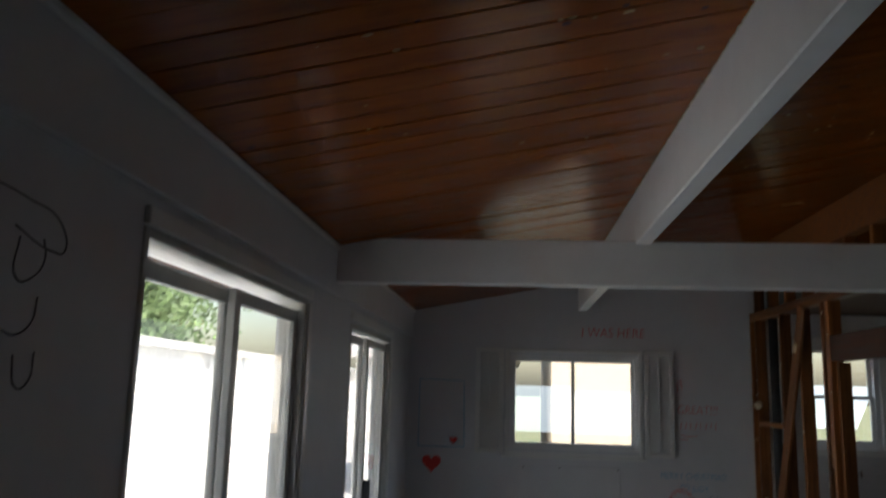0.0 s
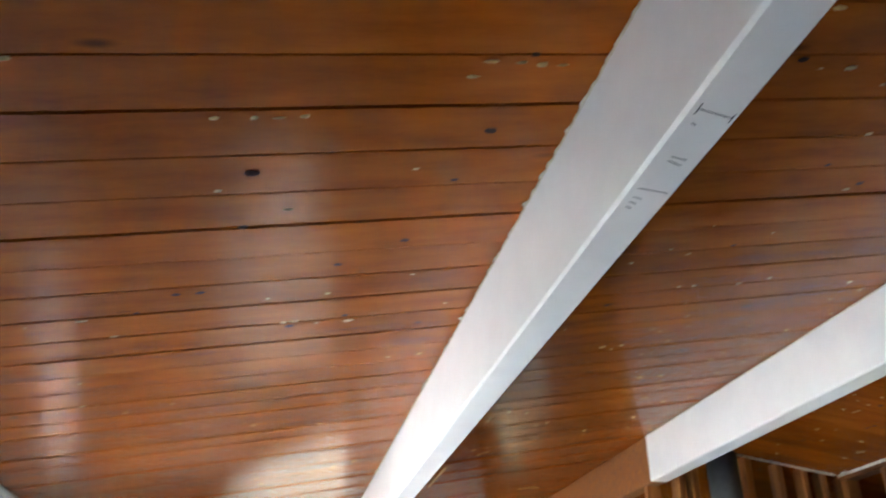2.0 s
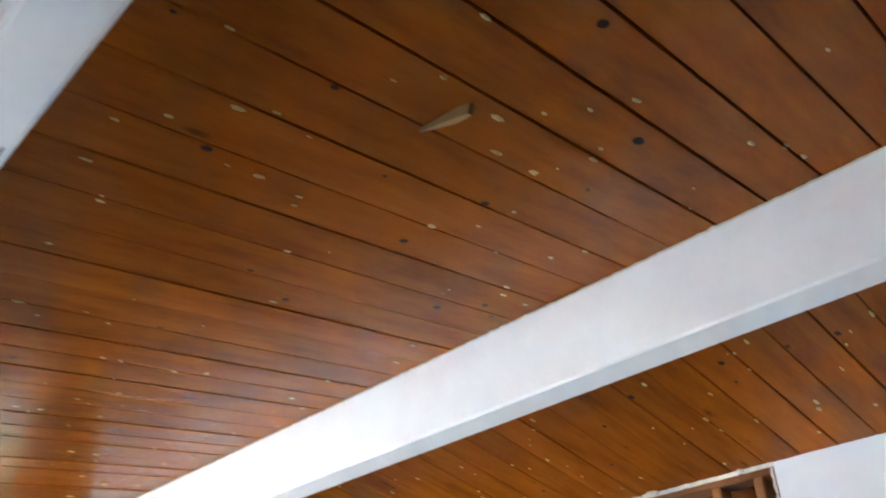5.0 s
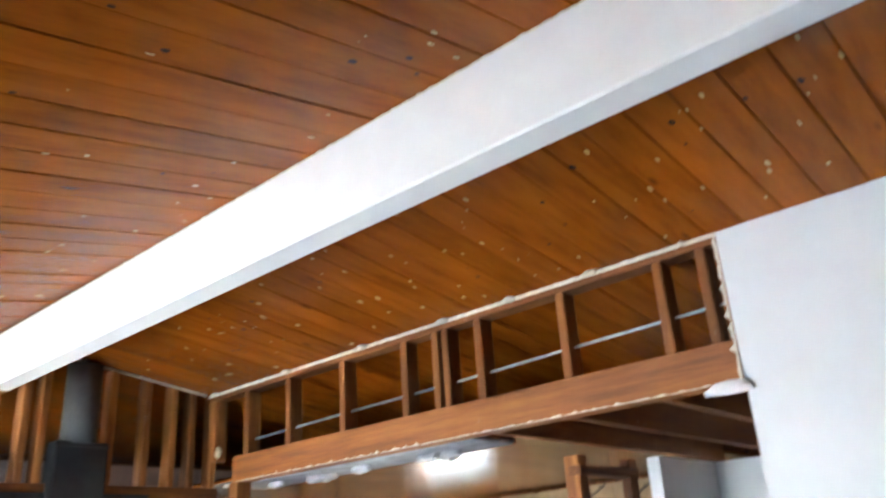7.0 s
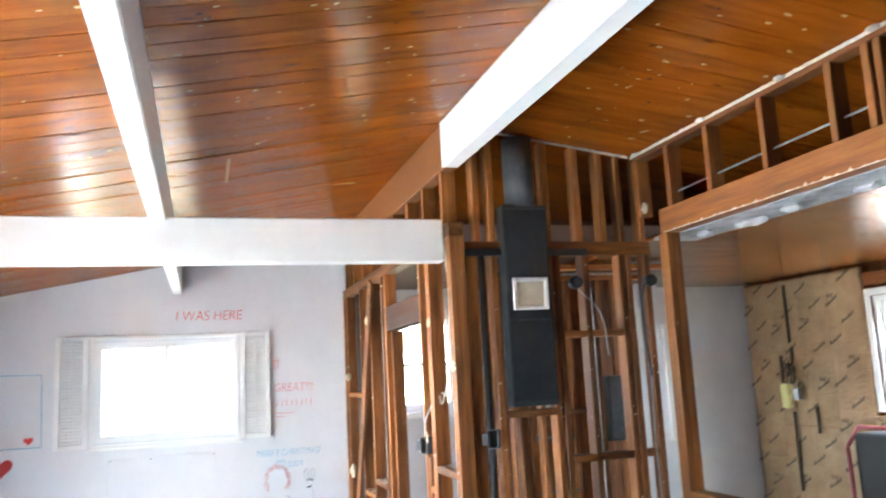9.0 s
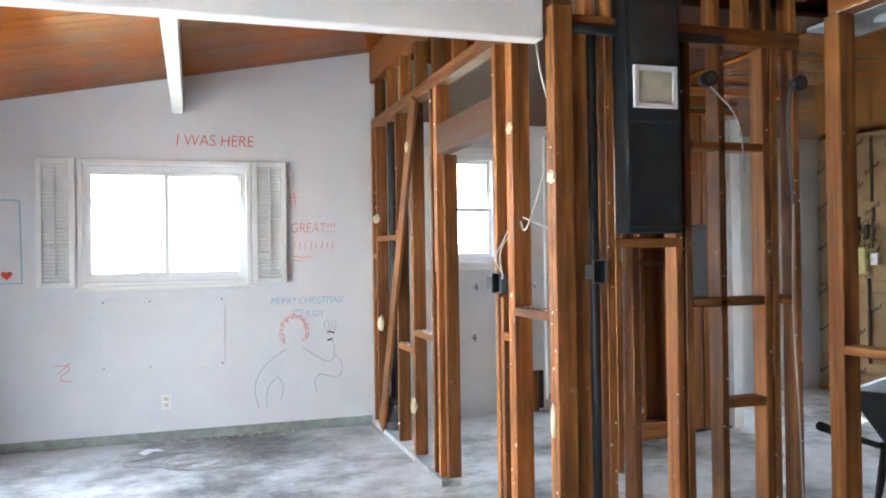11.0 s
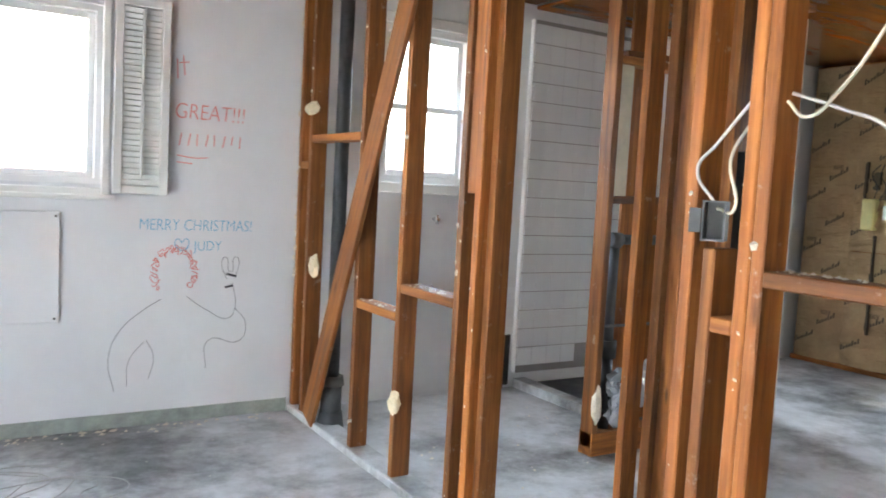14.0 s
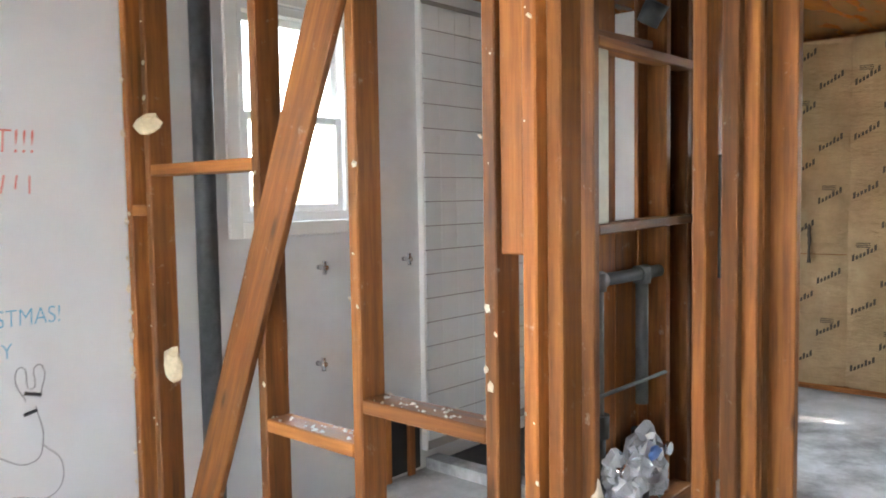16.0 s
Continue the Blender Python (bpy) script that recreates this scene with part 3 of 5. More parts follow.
slider("door_1", 1.95, 3.64, 2.80, "white framed sliding glass door to the patio")
slider("door_2", 4.70, 6.32, 5.5, "grey framed sliding glass door to the patio")
# flat casing over the openings and the plate along the top of the wall
trim = thing("trim", "white painted door casings", "trim", kind="structure")
for y0, y1 in ((1.95, 3.64), (4.70, 6.32)):
    block("casing", XW, XW + 0.018, y0 - 0.005, y1 + 0.07, 2.163, 2.215, M_trim, trim)
    block("casing", XW, XW + 0.016, y1 + 0.003, y1 + 0.07, 0.0, 2.142, M_trim, trim)
block("wall_plate", XW, XW + 0.03, YS, YN, 2.25, 2.50, M_wall, trim)
block("cove", XW + 0.031, XW + 0.05, YS, YN, 2.482, 2.507, M_trim, trim)

win = thing("window_1", "white sliding window with two bright panes", "window", kind="structure")
bm = bmesh.new()
frame_rect(bm, 'x', YN + 0.02, YN + 0.12, 0.30, 1.50, 1.24, 2.11, 0.03)
part("frame", bm, M_vinyl, win)
for a0, a1, at in ((0.33, 0.915, YN + 0.05), (0.885, 1.47, YN + 0.085)):
    bm = bmesh.new()
    frame_rect(bm, 'x', at - 0.014, at + 0.014, a0, a1, 1.27, 2.08, 0.032)
    soften(bm, 0.003)
    s = part("sash", bm, M_vinyl, win)
    pane(s, 'x', at, a0 + 0.032, a1 - 0.032, 1.302, 2.048)
bm = bmesh.new()
frame_rect(bm, 'x', YN - 0.022, YN - 0.001, 0.265, 1.535, 1.185, 2.165, 0.038)
soften(bm, 0.004)
part("casing", bm, M_trim, win)
block("sill", 0.24, 1.56, YN - 0.05, YN - 0.001, 1.165, 1.19, M_trim, win)


def shutter(x0, x1, label):
    th = thing("window_shutter", label, "shutter", x0, YN - 0.03, 1.2, "shutters beside the window")
    w, h = x1 - x0, 0.965
    bm = bmesh.new()
    frame_rect(bm, 'x', -0.016, 0.012, 0.0, w, 0.0, h, 0.042)
    soften(bm, 0.003)
    part("stile_frame", bm, M_trim, th)
    n = 31
    me = None
    for k in range(n):
        if me is None:
            bm = bmesh.new()
            add_box(bm, 0.044, w - 0.044, -0.015, 0.015, -0.003, 0.003)
            me = mesh_of("slat", bm, M_trim)
        s = new("slat", me)
        s.parent = th
        s.location = (0, 0, 0.06 + k * (h - 0.12) / (n - 1))
        s.rotation_euler = (radians(-48), 0, 0)
    bm = bmesh.new()
    add_box(bm, w / 2 - 0.006, w / 2 + 0.006, -0.03, -0.018, 0.08, h - 0.06)
    soften(bm, 0.002)
    part("tilt_rod", bm, M_trim, th)
    return th


shutter(1.545, 1.81, "white louvred shutter folded open on the wall")
shutter(-0.01, 0.255, "white louvred shutter folded open on the wall")


def hung_window(name, axis, wall, a0, a1, z0, z1, zm, label, inner=-1):
    """Double hung window in an opening; wall is the inner face, inner the side of the room."""
    th = thing(name, label, "window", kind="structure")
    d = -inner
    bm = bmesh.new()
    frame_rect(bm, axis, *sorted((wall + d * 0.01, wall + d * 0.11)), a0, a1, z0, z1, 0.035)
    part("frame", bm, M_vinyl, th)
    for c0, c1, off in ((z0 + 0.035, zm + 0.018, 0.045), (zm - 0.018, z1 - 0.035, 0.075)):
        bm = bmesh.new()
        at = wall + d * off
        frame_rect(bm, axis, at - 0.013, at + 0.013, a0 + 0.035, a1 - 0.035, c0, c1, 0.034)
        soften(bm, 0.003)
        s = part("sash", bm, M_vinyl, th)
        pane(s, axis, at, a0 + 0.069, a1 - 0.069, c0 + 0.034, c1 - 0.034)
    bm = bmesh.new()
    frame_rect(bm, axis, *sorted((wall - d * 0.02, wall - d * 0.001)), a0 - 0.07, a1 + 0.07, z0 - 0.07, z1 + 0.07, 0.065)
    soften(bm, 0.004)
    part("casing", bm, M_trim, th)
    return th


hung_window("window_2", 'x', YN, 3.02, 3.64, 1.34, 2.26, 1.79, "narrow white double hung bathroom window")
hung_window("window_3", 'x', YN, 5.36, 6.02, 0.93, 2.04, 1.60, "white double hung kitchen window")
hung_window("window_4", 'y', XE - 0.09, W0, W1, 1.22, 2.20, 1.72, "white double hung window in the insulated wall")

# ---- kitchen outer wall: studs, batts, headers ----
w6 = thing("insulated_wall", "kraft faced insulation between studs", "wall framing", kind="structure")
bay = 0.406
ys = [YN - 0.05 - k * bay for k in range(14)]
for y in ys:
    upright(w6, XE - 0.045, y, 0.04, 1.14 if W0 - 0.05 < y < W1 + 0.05 else 2.50, 0.09, 0.038, M_stud)
timber("plate", (XE - 0.045, 2.2, 0.02), (XE - 0.045, YN, 0.02), 0.09, 0.04, w6)
timber("lintel", (XE - 0.052, W0 - 0.1, 2.36), (XE - 0.052, W1 + 0.08, 2.36), 0.08, 0.13, w6, M_header)


def batt(y0, y1, z0, z1, seed):
    bm = bmesh.new()
    nu, nv = 8, max(4, int((z1 - z0) / 0.09))
    rows = []
    for j in range(nv + 1):
        row = []
        for i in range(nu + 1):
            u, v = i / nu, j / nv
            y, z = y0 + (y1 - y0) * u, z0 + (z1 - z0) * v
            edge = min(u, 1 - u) * 2
            x = XE - 0.092 - 0.030 * min(1, edge * 1.6) ** 0.6 - 0.026 * noise.noise(Vector((y * 4 + seed, z * 3, seed * 2.0))) * min(1, edge * 3)
            row.append(bm.verts.new((x, y, z)))
        rows.append(row)
    for j in range(nv):
        for i in range(nu):
            bm.faces.new((rows[j][i], rows[j][i + 1], rows[j + 1][i + 1], rows[j + 1][i])).smooth = True
    return part("batt", bm, M_kraft, w6, "")


M_printdark, _t, _b = mat("ink_and_tear_shade", (0.10, 0.075, 0.05), 0.8)
prints = bmesh.new()
for k in range(13):
    y1, y0 = ys[k] + 0.012, ys[k + 1] - 0.012
    if y0 < 2.2:
        break
    spans = [(0.05, 2.48)]
    if y1 > W0 - 0.03 and y0 < W1 + 0.04:
        spans = [(0.05, 1.12)]
    elif k in (1, 2):
        spans = [(0.05, 0.98), (0.985, 2.48)]
    for a, b in spans:
        batt(y0, y1, a, b, k * 1.7 + a)
        z = a + 0.12
        q = 0
        while z < b - 0.08:
            yc = y0 + (0.12 if q % 2 else 0.29) * (y1 - y0) / 0.406
            for m in range(7):
                yy = yc + 0.075 - m * 0.023
                hh = (0.044, 0.026, 0.028, 0.026, 0.042, 0.026, 0.042)[m]
                vs = [prints.verts.new((XE - 0.152, yy + dy, z + m * 0.0125 + dz)) for dy, dz in ((0, 0), (-0.016, 0.009), (-0.016, 0.009 + hh), (0, hh))]
                prints.faces.new(vs)
            if q % 3 == 1:
                for m in range(3):
                    vs = [prints.verts.new((XE - 0.152, yc + 0.05 - dy, z + 0.10 + m * 0.013 + dz)) for dy, dz in ((0, 0), (0.09, 0), (0.09, 0.006), (0, 0.006))]
                    prints.faces.new(vs)
            z += 0.17 + 0.03 * ((k * 7 + q * 5) % 3)
            q += 1
for k in range(13):
    if ys[k + 1] < W1 + 0.07 < ys[k]:
        batt(W1 + 0.07, ys[k] - 0.012, 1.125, 2.48, 9.3)
    if ys[k + 1] < W0 - 0.07 < ys[k]:
        batt(ys[k + 1] + 0.012, W0 - 0.07, 1.125, 2.48, 5.1)
part("print_mark", prints, M_printdark, w6, "dark printed marks on kraft paper")
ins = thing("torn_insulation", "torn kraft flaps round a yellow outlet box", "insulation", XE - 0.125, 6.85, 1.28)
for k in range(11):
    r = random.Random(k + 40)
    bm = bmesh.new()
    y, z, a = r.uniform(-0.20, 0.20), r.uniform(0.02, 0.42), r.uniform(-0.9, 0.9)
    w, h = r.uniform(0.03, 0.07), r.uniform(0.07, 0.17)
    rows = []
    for j in range(5):
        u = j / 4
        out = -0.02 - 0.05 * u * u
        cy, cz, hw = y + math.sin(a) * h * u, z - math.cos(a) * h * u, w * (1 - 0.8 * u)
        rows.append([bm.verts.new((out + r.uniform(-0.008, 0.008), cy + q * hw, cz + r.uniform(-0.01, 0.01))) for q in (-1, 0, 1)])
    for ra, rb in zip(rows[:-1], rows[1:]):
        for q in (0, 1):
            bm.faces.new((ra[q], ra[q + 1], rb[q + 1], rb[q])).smooth = True
    part("flap", bm, M_kraft, ins)
# ragged dark strips laid on the paper, painting the shade inside its rips
for k, (dy, z0, z1, wide) in enumerate(((-0.03, 0.12, 0.50, 0.016), (0.03, -0.95, -0.16, 0.013), (0.14, 0.05, 0.42, 0.014), (-0.02, 0.55, 1.15, 0.010), (-0.30, -0.36, -0.10, 0.012), (0.05, 0.20, 0.34, 0.035))):
    bm = bmesh.new()
    r = random.Random(k + 70)
    left = [(dy - r.uniform(0.2, 1) * wide, z0 + (z1 - z0) * q / 9) for q in range(10)]
    right = [(dy + r.uniform(0.2, 1) * wide, z0 + (z1 - z0) * q / 9) for q in range(10)]
    add_prism(bm, left[::-1] + right, 'x', -0.036, -0.006)
    part("tear_shade", bm, M_printdark, ins, "raised dark strip for the shade inside torn paper")
block("outlet_box", -0.085, -0.01, 0.02, 0.13, -0.12, 0.13, M_yellow, ins, "pale yellow outlet box", 0.012)
block("outlet_cover", -0.075, -0.02, -0.12, -0.04, -0.03, 0.08, M_galv, ins, "bare metal box", 0.005)
for k in range(3):
    r = random.Random(k + 90)
    pts = [(-0.04, 0.06 - 0.05 * k, 0.12), (-0.07, 0.04 - 0.06 * k + r.uniform(-0.03, 0.03), 0.22), (-0.05, 0.08 - 0.07 * k, 0.32), (-0.03, 0.03 - 0.03 * k, 0.40)]
    cable("wire", pts, 0.004, M_black, "black wire end", parent=ins)

# ---- flue and fixtures on the stud walls ----
fl = thing("furnace_flue", "dark grey metal flue box with a cream register", "flue", 2.965, 4.08, 1.49)
bm = bmesh.new()
add_box(bm, -0.135, 0.135, -0.055, 0.06, 0.0, 1.13)
soften(bm, 0.012, 2)
part("casing", bm, M_flue, fl)
bm = bmesh.new()
add_tube(bm, (0, 0.01, 1.12), (0, 0.01, 1.53), 0.088, n=24)
part("flue_pipe", bm, M_pipegrey, fl, "dull galvanised pipe")
bm = bmesh.new()
frame_rect(bm, 'x', -0.075, -0.056, -0.105, 0.105, 0.53, 0.71, 0.022)
soften(bm, 0.003)
part("register_frame", bm, M_trim, fl)
block("register", -0.083, 0.083, -0.066, -0.057, 0.552, 0.688, M_cream, fl, "cream metal plate", 0.002)
for z in (0.02, 0.47, 1.10):
    block("seam", -0.138, 0.138, -0.058, -0.054, z, z + 0.012, M_iron, fl, "", 0.001)
solid("steel_strap", 2.60, 3.37, 4.082, 4.098, 2.335, 2.375, M_iron, "dark steel strap across the studs", "strap", "", 0.002)

vent = thing("vent_stack", "dark cast iron vent pipe in the wall", "pipe", 2.60, 7.16, 0)
bm = bmesh.new()
add_tube(bm, (0, 0, 0.26), (0, 0, 2.9), 0.037, n=18)
part("pipe_body", bm, M_iron, vent)
bm = bmesh.new()
add_tube(bm, (0, 0, 0.0), (0, 0, 0.10), 0.075, 0.06, 18)
add_tube(bm, (0, 0, 0.10), (0, 0, 0.24), 0.055, 0.055, 18)
add_tube(bm, (0, 0, 0.24), (0, 0, 0.29), 0.066, 0.06, 18)
part("foot_hub", bm, M_pipegrey, vent, "grey leaded foot joint")
bm = bmesh.new()
add_tube(bm, (2.712, 4.105, 0.0), (2.712, 4.105, 2.36), 0.02)
tagged(part("conduit", bm, M_black), "black vertical conduit beside the corner post", "conduit")


def wall_box(x, y, z, turn, label):
    th = thing("junction_box", label, "electrical box", x, y, z, "open electrical boxes")
    th.rotation_euler = (0, 0, radians(turn))
    bm = bmesh.new()
    frame_rect(bm, 'y', -0.03, -0.018, -0.028, 0.028, -0.05, 0.05, 0.005)
    part("rim", bm, M_pipegrey, th, "dull steel rim")
    bm = bmesh.new()
    frame_rect(bm, 'y', -0.017, 0.032, -0.027, 0.027, -0.049, 0.049, 0.004)
    part("casing", bm, M_iron, th, "dark steel casing")
    block("back", 0.02, 0.03, -0.024, 0.024, -0.046, 0.046, M_black, th, "", 0.001)
    block("bracket", -0.031, -0.027, 0.029, 0.058, -0.03, 0.03, M_pipegrey, th, "", 0.001)
    return th


wall_box(2.50, 4.66, 1.27, 30, "open metal box with wires between studs")
wall_box(2.712, 4.06, 1.33, 60, "open metal box on the black conduit")
cable("cable", [(2.52, 4.68, 1.31), (2.515, 4.74, 1.40), (2.53, 4.70, 1.46), (2.56, 4.615, 1.58)], 0.0045, M_cable, "pale grey cable looping out of the box")
cable("cable", [(2.51, 4.665, 1.30), (2.49, 4.60, 1.30), (2.49, 4.62, 1.42), (2.55, 4.612, 1.52)], 0.0042, M_cream, "thick cream cable bent over the box")
cable("cable", [(2.60, 4.20, 2.45), (2.59, 4.16, 2.2), (2.58, 4.165, 2.0), (2.56, 4.30, 1.72), (2.55, 4.40, 1.57), (2.55, 4.47, 1.52), (2.555, 4.525, 1.56)], 0.0042, M_cream, "cream cable hanging from the top plate")
cable("cable", [(2.60, 4.44, 2.45), (2.60, 4.36, 2.2), (2.62, 4.22, 1.9)], 0.005, M_cable, "grey cable crossing behind the studs")
cable("cable", [(2.57, 4.525, 1.58), (2.61, 4.42, 1.54), (2.65, 4.34, 1.50), (2.67, 4.29, 1.40)], 0.0045, M_cable, "grey cable end bent toward the corner")
for x, z in ((3.28, 2.175), (3.77, 2.18)):
    jb = thing("octagon_box", "black round ceiling box on the framing", "electrical box", x, 4.08, z, "round boxes")
    bm = bmesh.new()
    add_tube(bm, (0, 0.03, 0), (0, -0.02, 0), 0.036, n=8)
    part("can", bm, M_black, jb)
    bm = bmesh.new()
    add_tube(bm, (0, -0.02, 0), (0, -0.024, 0), 0.022, n=8)
    part("cover", bm, M_iron, jb)
cable("flex_conduit", [(3.74, 4.07, 2.18), (3.70, 4.06, 2.12), (3.69, 4.06, 1.9), (3.71, 4.06, 1.62)], 0.008, M_pipegrey, "hanging dull steel flex conduit")
cable("cable", [(3.28, 4.07, 2.14), (3.40, 4.05, 2.0), (3.44, 4.05, 1.75)], 0.004, M_wire, "grey cable hanging beside the stud")
cable("cable", [(3.71, 4.06, 1.62), (3.70, 4.06, 1.2), (3.71, 4.04, 0.6), (3.69, 4.0, 0.1)], 0.004, M_wire, "thin grey cable hanging to the floor")
cable("pipe_run", [(3.77, 0.98, 2.70), (3.77, 1.6, 2.685), (3.775, 2.2, 2.67), (3.77, 3.0, 2.655), (3.77, 3.7, 2.64)], 0.006, M_galv, "thin steel conduit through the short studs", "conduit")
bx = thing("breaker_box", "dark grey steel breaker box hung on studs", "breaker box", 4.66, 6.20, 1.05)
bm = bmesh.new()
add_box(bm, -0.11, 0.11, -0.05, 0.05, 0, 0.55)
soften(bm, 0.006)
part("case", bm, M_flue, bx)
block("cover", -0.10, 0.10, -0.058, -0.051, 0.02, 0.53, M_iron, bx, "", 0.002)

# ---- foam, chips and torn edges on the framing ----


def foam(x, y, z, r, sq, seed, label="hardened cream foam blob stuck on the stud"):
    th = thing("foam_blob", label, "foam", x, y, z, "foam blobs")
    bm = bmesh.new()
    blob(bm, (0, 0, 0), r, sq, seed)
    part("blob", bm, M_foam, th)


foam(2.512, 7.37, 1.70, 0.06, (0.35, 1.5, 0.6), 1)
foam(2.512, 7.26, 0.865, 0.06, (0.35, 0.8, 1.1), 2)
foam(2.505, 6.28, 0.38, 0.05, (0.4, 0.9, 1.0), 3)
foam(2.495, 6.33, 2.15, 0.04, (0.4, 0.9, 0.9), 4)
foam(2.515, 4.10, 1.73, 0.035, (0.4, 1, 0.8), 5)
foam(2.515, 4.55, 2.0, 0.03, (0.4, 1, 0.9), 6)
foam(2.515, 4.115, 0.71, 0.04, (0.3, 0.4, 2.0), 7)
foam(3.715, 3.98, 2.60, 0.03, (0.5, 0.7, 1.2), 9)

chips = bmesh.new()
r = random.Random(11)


def chip(bm, x, y, z, s, nx, ny, nz):
    """A small torn flake lying on a surface."""
    c = Vector((x, y, z))
    n = Vector((nx, ny, nz)).normalized()
    a = n.orthogonal().normalized()
    b = n.cross(a)
    k = 5
    ring = []
    w = r.uniform(0.45, 1.0)
    th = r.uniform(0, math.pi)
    for q in range(k):
        t = th + 2 * math.pi * q / k
        ring.append(bm.verts.new(c + (a * math.cos(t) + b * math.sin(t) * w) * s * r.uniform(0.6, 1.2)))
    top = bm.verts.new(c + n * s * 0.55)
    for q in range(k):
        bm.faces.new((ring[q], ring[(q + 1) % k], top))


for y in (7.545, 7.40, 6.753, 6.322, 5.862, 5.752, 4.76, 4.587, 4.547, 4.135, 4.095):
    for _ in range(11):
        chip(chips, 2.519, y + r.uniform(-0.02, 0.02), r.uniform(0.1, 2.4), 0.003 + 0.013 * r.random() ** 3, -1, r.uniform(-0.3, 0.3), 0.2)
for _ in range(26):
    chip(chips, 2.517, 7.565 + r.uniform(-0.01, 0.01), r.uniform(0.05, 2.7), r.uniform(0.008, 0.022), -1, -0.2, 0.1)
for y0, y1, z in ((6.345, 6.73, 0.766), (5.885, 6.30, 0.896), (4.16, 4.52, 1.161)):
    for _ in range(34):
        chip(chips, r.uniform(2.525, 2.605), r.uniform(y0, y1), z, r.uniform(0.003, 0.012), 0, 0, 1)
for x in (2.79, 3.13, 3.36, 3.62, 3.77):
    for _ in range(8):
        chip(chips, x + r.uniform(-0.02, 0.02), 4.099, r.uniform(0.1, 2.3), r.uniform(0.004, 0.01), 0, -1, 0.2)
tagged(part("plaster_flakes", chips, M_chip), "small plaster flakes and nail heads on the studs", "debris", "", "stuff")

ceil_bits = bmesh.new()
M_tan = painted("torn_wood_chip", (0.72, 0.47, 0.18), 0.9, 0.2, 40)
r = random.Random(23)


def ceiling_chip(x, y, s):
    k = SL if x < XR else -SLE
    c, n = Vector((x, y, roof_z(x) - 0.0003)), Vector((k, 0, -1)).normalized()
    a, b = Vector((1, 0, k)).normalized(), Vector((0, 1, 0))
    w, long = r.uniform(0.3, 0.7), r.uniform(0.9, 1.5)
    ring = [ceil_bits.verts.new(c + (a * math.cos(t) * long + b * math.sin(t) * w) * s * r.uniform(0.7, 1.1)) for t in (0, 1, 2, 3.1, 4.2, 5.3)]
    top = ceil_bits.verts.new(c + n * s * 0.25)
    for q in range(6):
        ceil_bits.faces.new((ring[q], ring[(q + 1) % 6], top))


for _ in range(70):
    ceiling_chip(r.uniform(-0.4, 0.9), r.uniform(-1.5, 4.0), r.uniform(0.006, 0.014))
for _ in range(210):
    ceiling_chip(r.uniform(1.1, 2.46), r.uniform(-2.0, 4.0), r.uniform(0.005, 0.015))
for _ in range(150):
    ceiling_chip(r.uniform(2.66, 3.68), r.uniform(-1.0, 4.0), r.uniform(0.007, 0.016))
for x0, y in ((0.46, 0.66), (0.74, 0.865), (0.30, 1.0)):
    for q in range(4):
        ceiling_chip(x0 + q * 0.045 + r.uniform(-0.01, 0.01), y + r.uniform(-0.005, 0.005), 0.012)
tagged(part("staple_chips", ceil_bits, M_tan), "pale torn chips and staples left on the planks", "debris", "", "stuff")

knots = bmesh.new()
r = random.Random(31)
spots = [(r.uniform(-0.6, 3.6), r.uniform(-1.5, 5.5), r.uniform(0.004, 0.010)) for _ in range(150)]
spots += [(0.35, 1.17, 0.0110), (0.59, 1.90, 0.0083), (-0.22, 1.06, 0.0094), (-0.40, 1.21, 0.0088), (0.47, 0.61, 0.0088), (2.01, 0.35, 0.0121),
          (3.07, 1.10, 0.0110), (2.22, 1.16, 0.0099), (3.09, 0.56, 0.0077), (1.67, 1.23, 0.0066), (3.11, 0.42, 0.0099), (3.06, 0.76, 0.0099)]
for x, y, size in spots:
    if 0.9 < x < 1.1 or 2.45 < x < 2.65:
        continue
    k = SL if x < XR else -SLE
    n = Vector((k, 0, -1)).normalized()
    a = Vector((1, 0, k)).normalized()
    vs = [knots.verts.new(Vector((x, y, roof_z(x))) + n * 0.0022 + a * math.cos(t) * size * 1.35 + Vector((0, 1, 0)) * math.sin(t) * size * r.uniform(0.75, 1.1)) for t in [2 * math.pi * q / 9 for q in range(9)]]
    knots.faces.new(vs)
M_knot, _t, _b = mat("dark_knot", (0.035, 0.011, 0.003), 0.6)
_b.inputs["Specular IOR Level"].default_value = 0.1
tagged(part("plank_knots", knots, M_knot), "dark round knots in the ceiling planks", "knots", "", "stuff")

sp = thing("wood_splinter", "pale torn wood splinter hanging from the ceiling", "splinter", 1.64, 0.50, roof_z(1.64))
bm = bmesh.new()
add_prism(bm, [(-0.035, -0.002), (0.0, -0.012), (0.05, -0.006), (0.075, 0.0), (0.02, 0.006), (-0.03, 0.008)], 'z', -0.016, 0.0)
part("sliver", bm, M_splint, sp)
sp.rotation_euler = (0, -math.atan(SL), radians(100))
sp.scale = (1.1, 0.75, 1.6)
bm = bmesh.new()
add_box(bm, -0.009, 0.009, -0.26, 0.26, -0.003, 0)
ys_ = part("yellow_strip", bm, M_splint)
ys_.location, ys_.rotation_euler = (1.345, 4.42, roof_z(1.345)), (0, -math.atan(SL), 0)
tagged(ys_, "yellow tape strip on the plank ceiling", "tape")


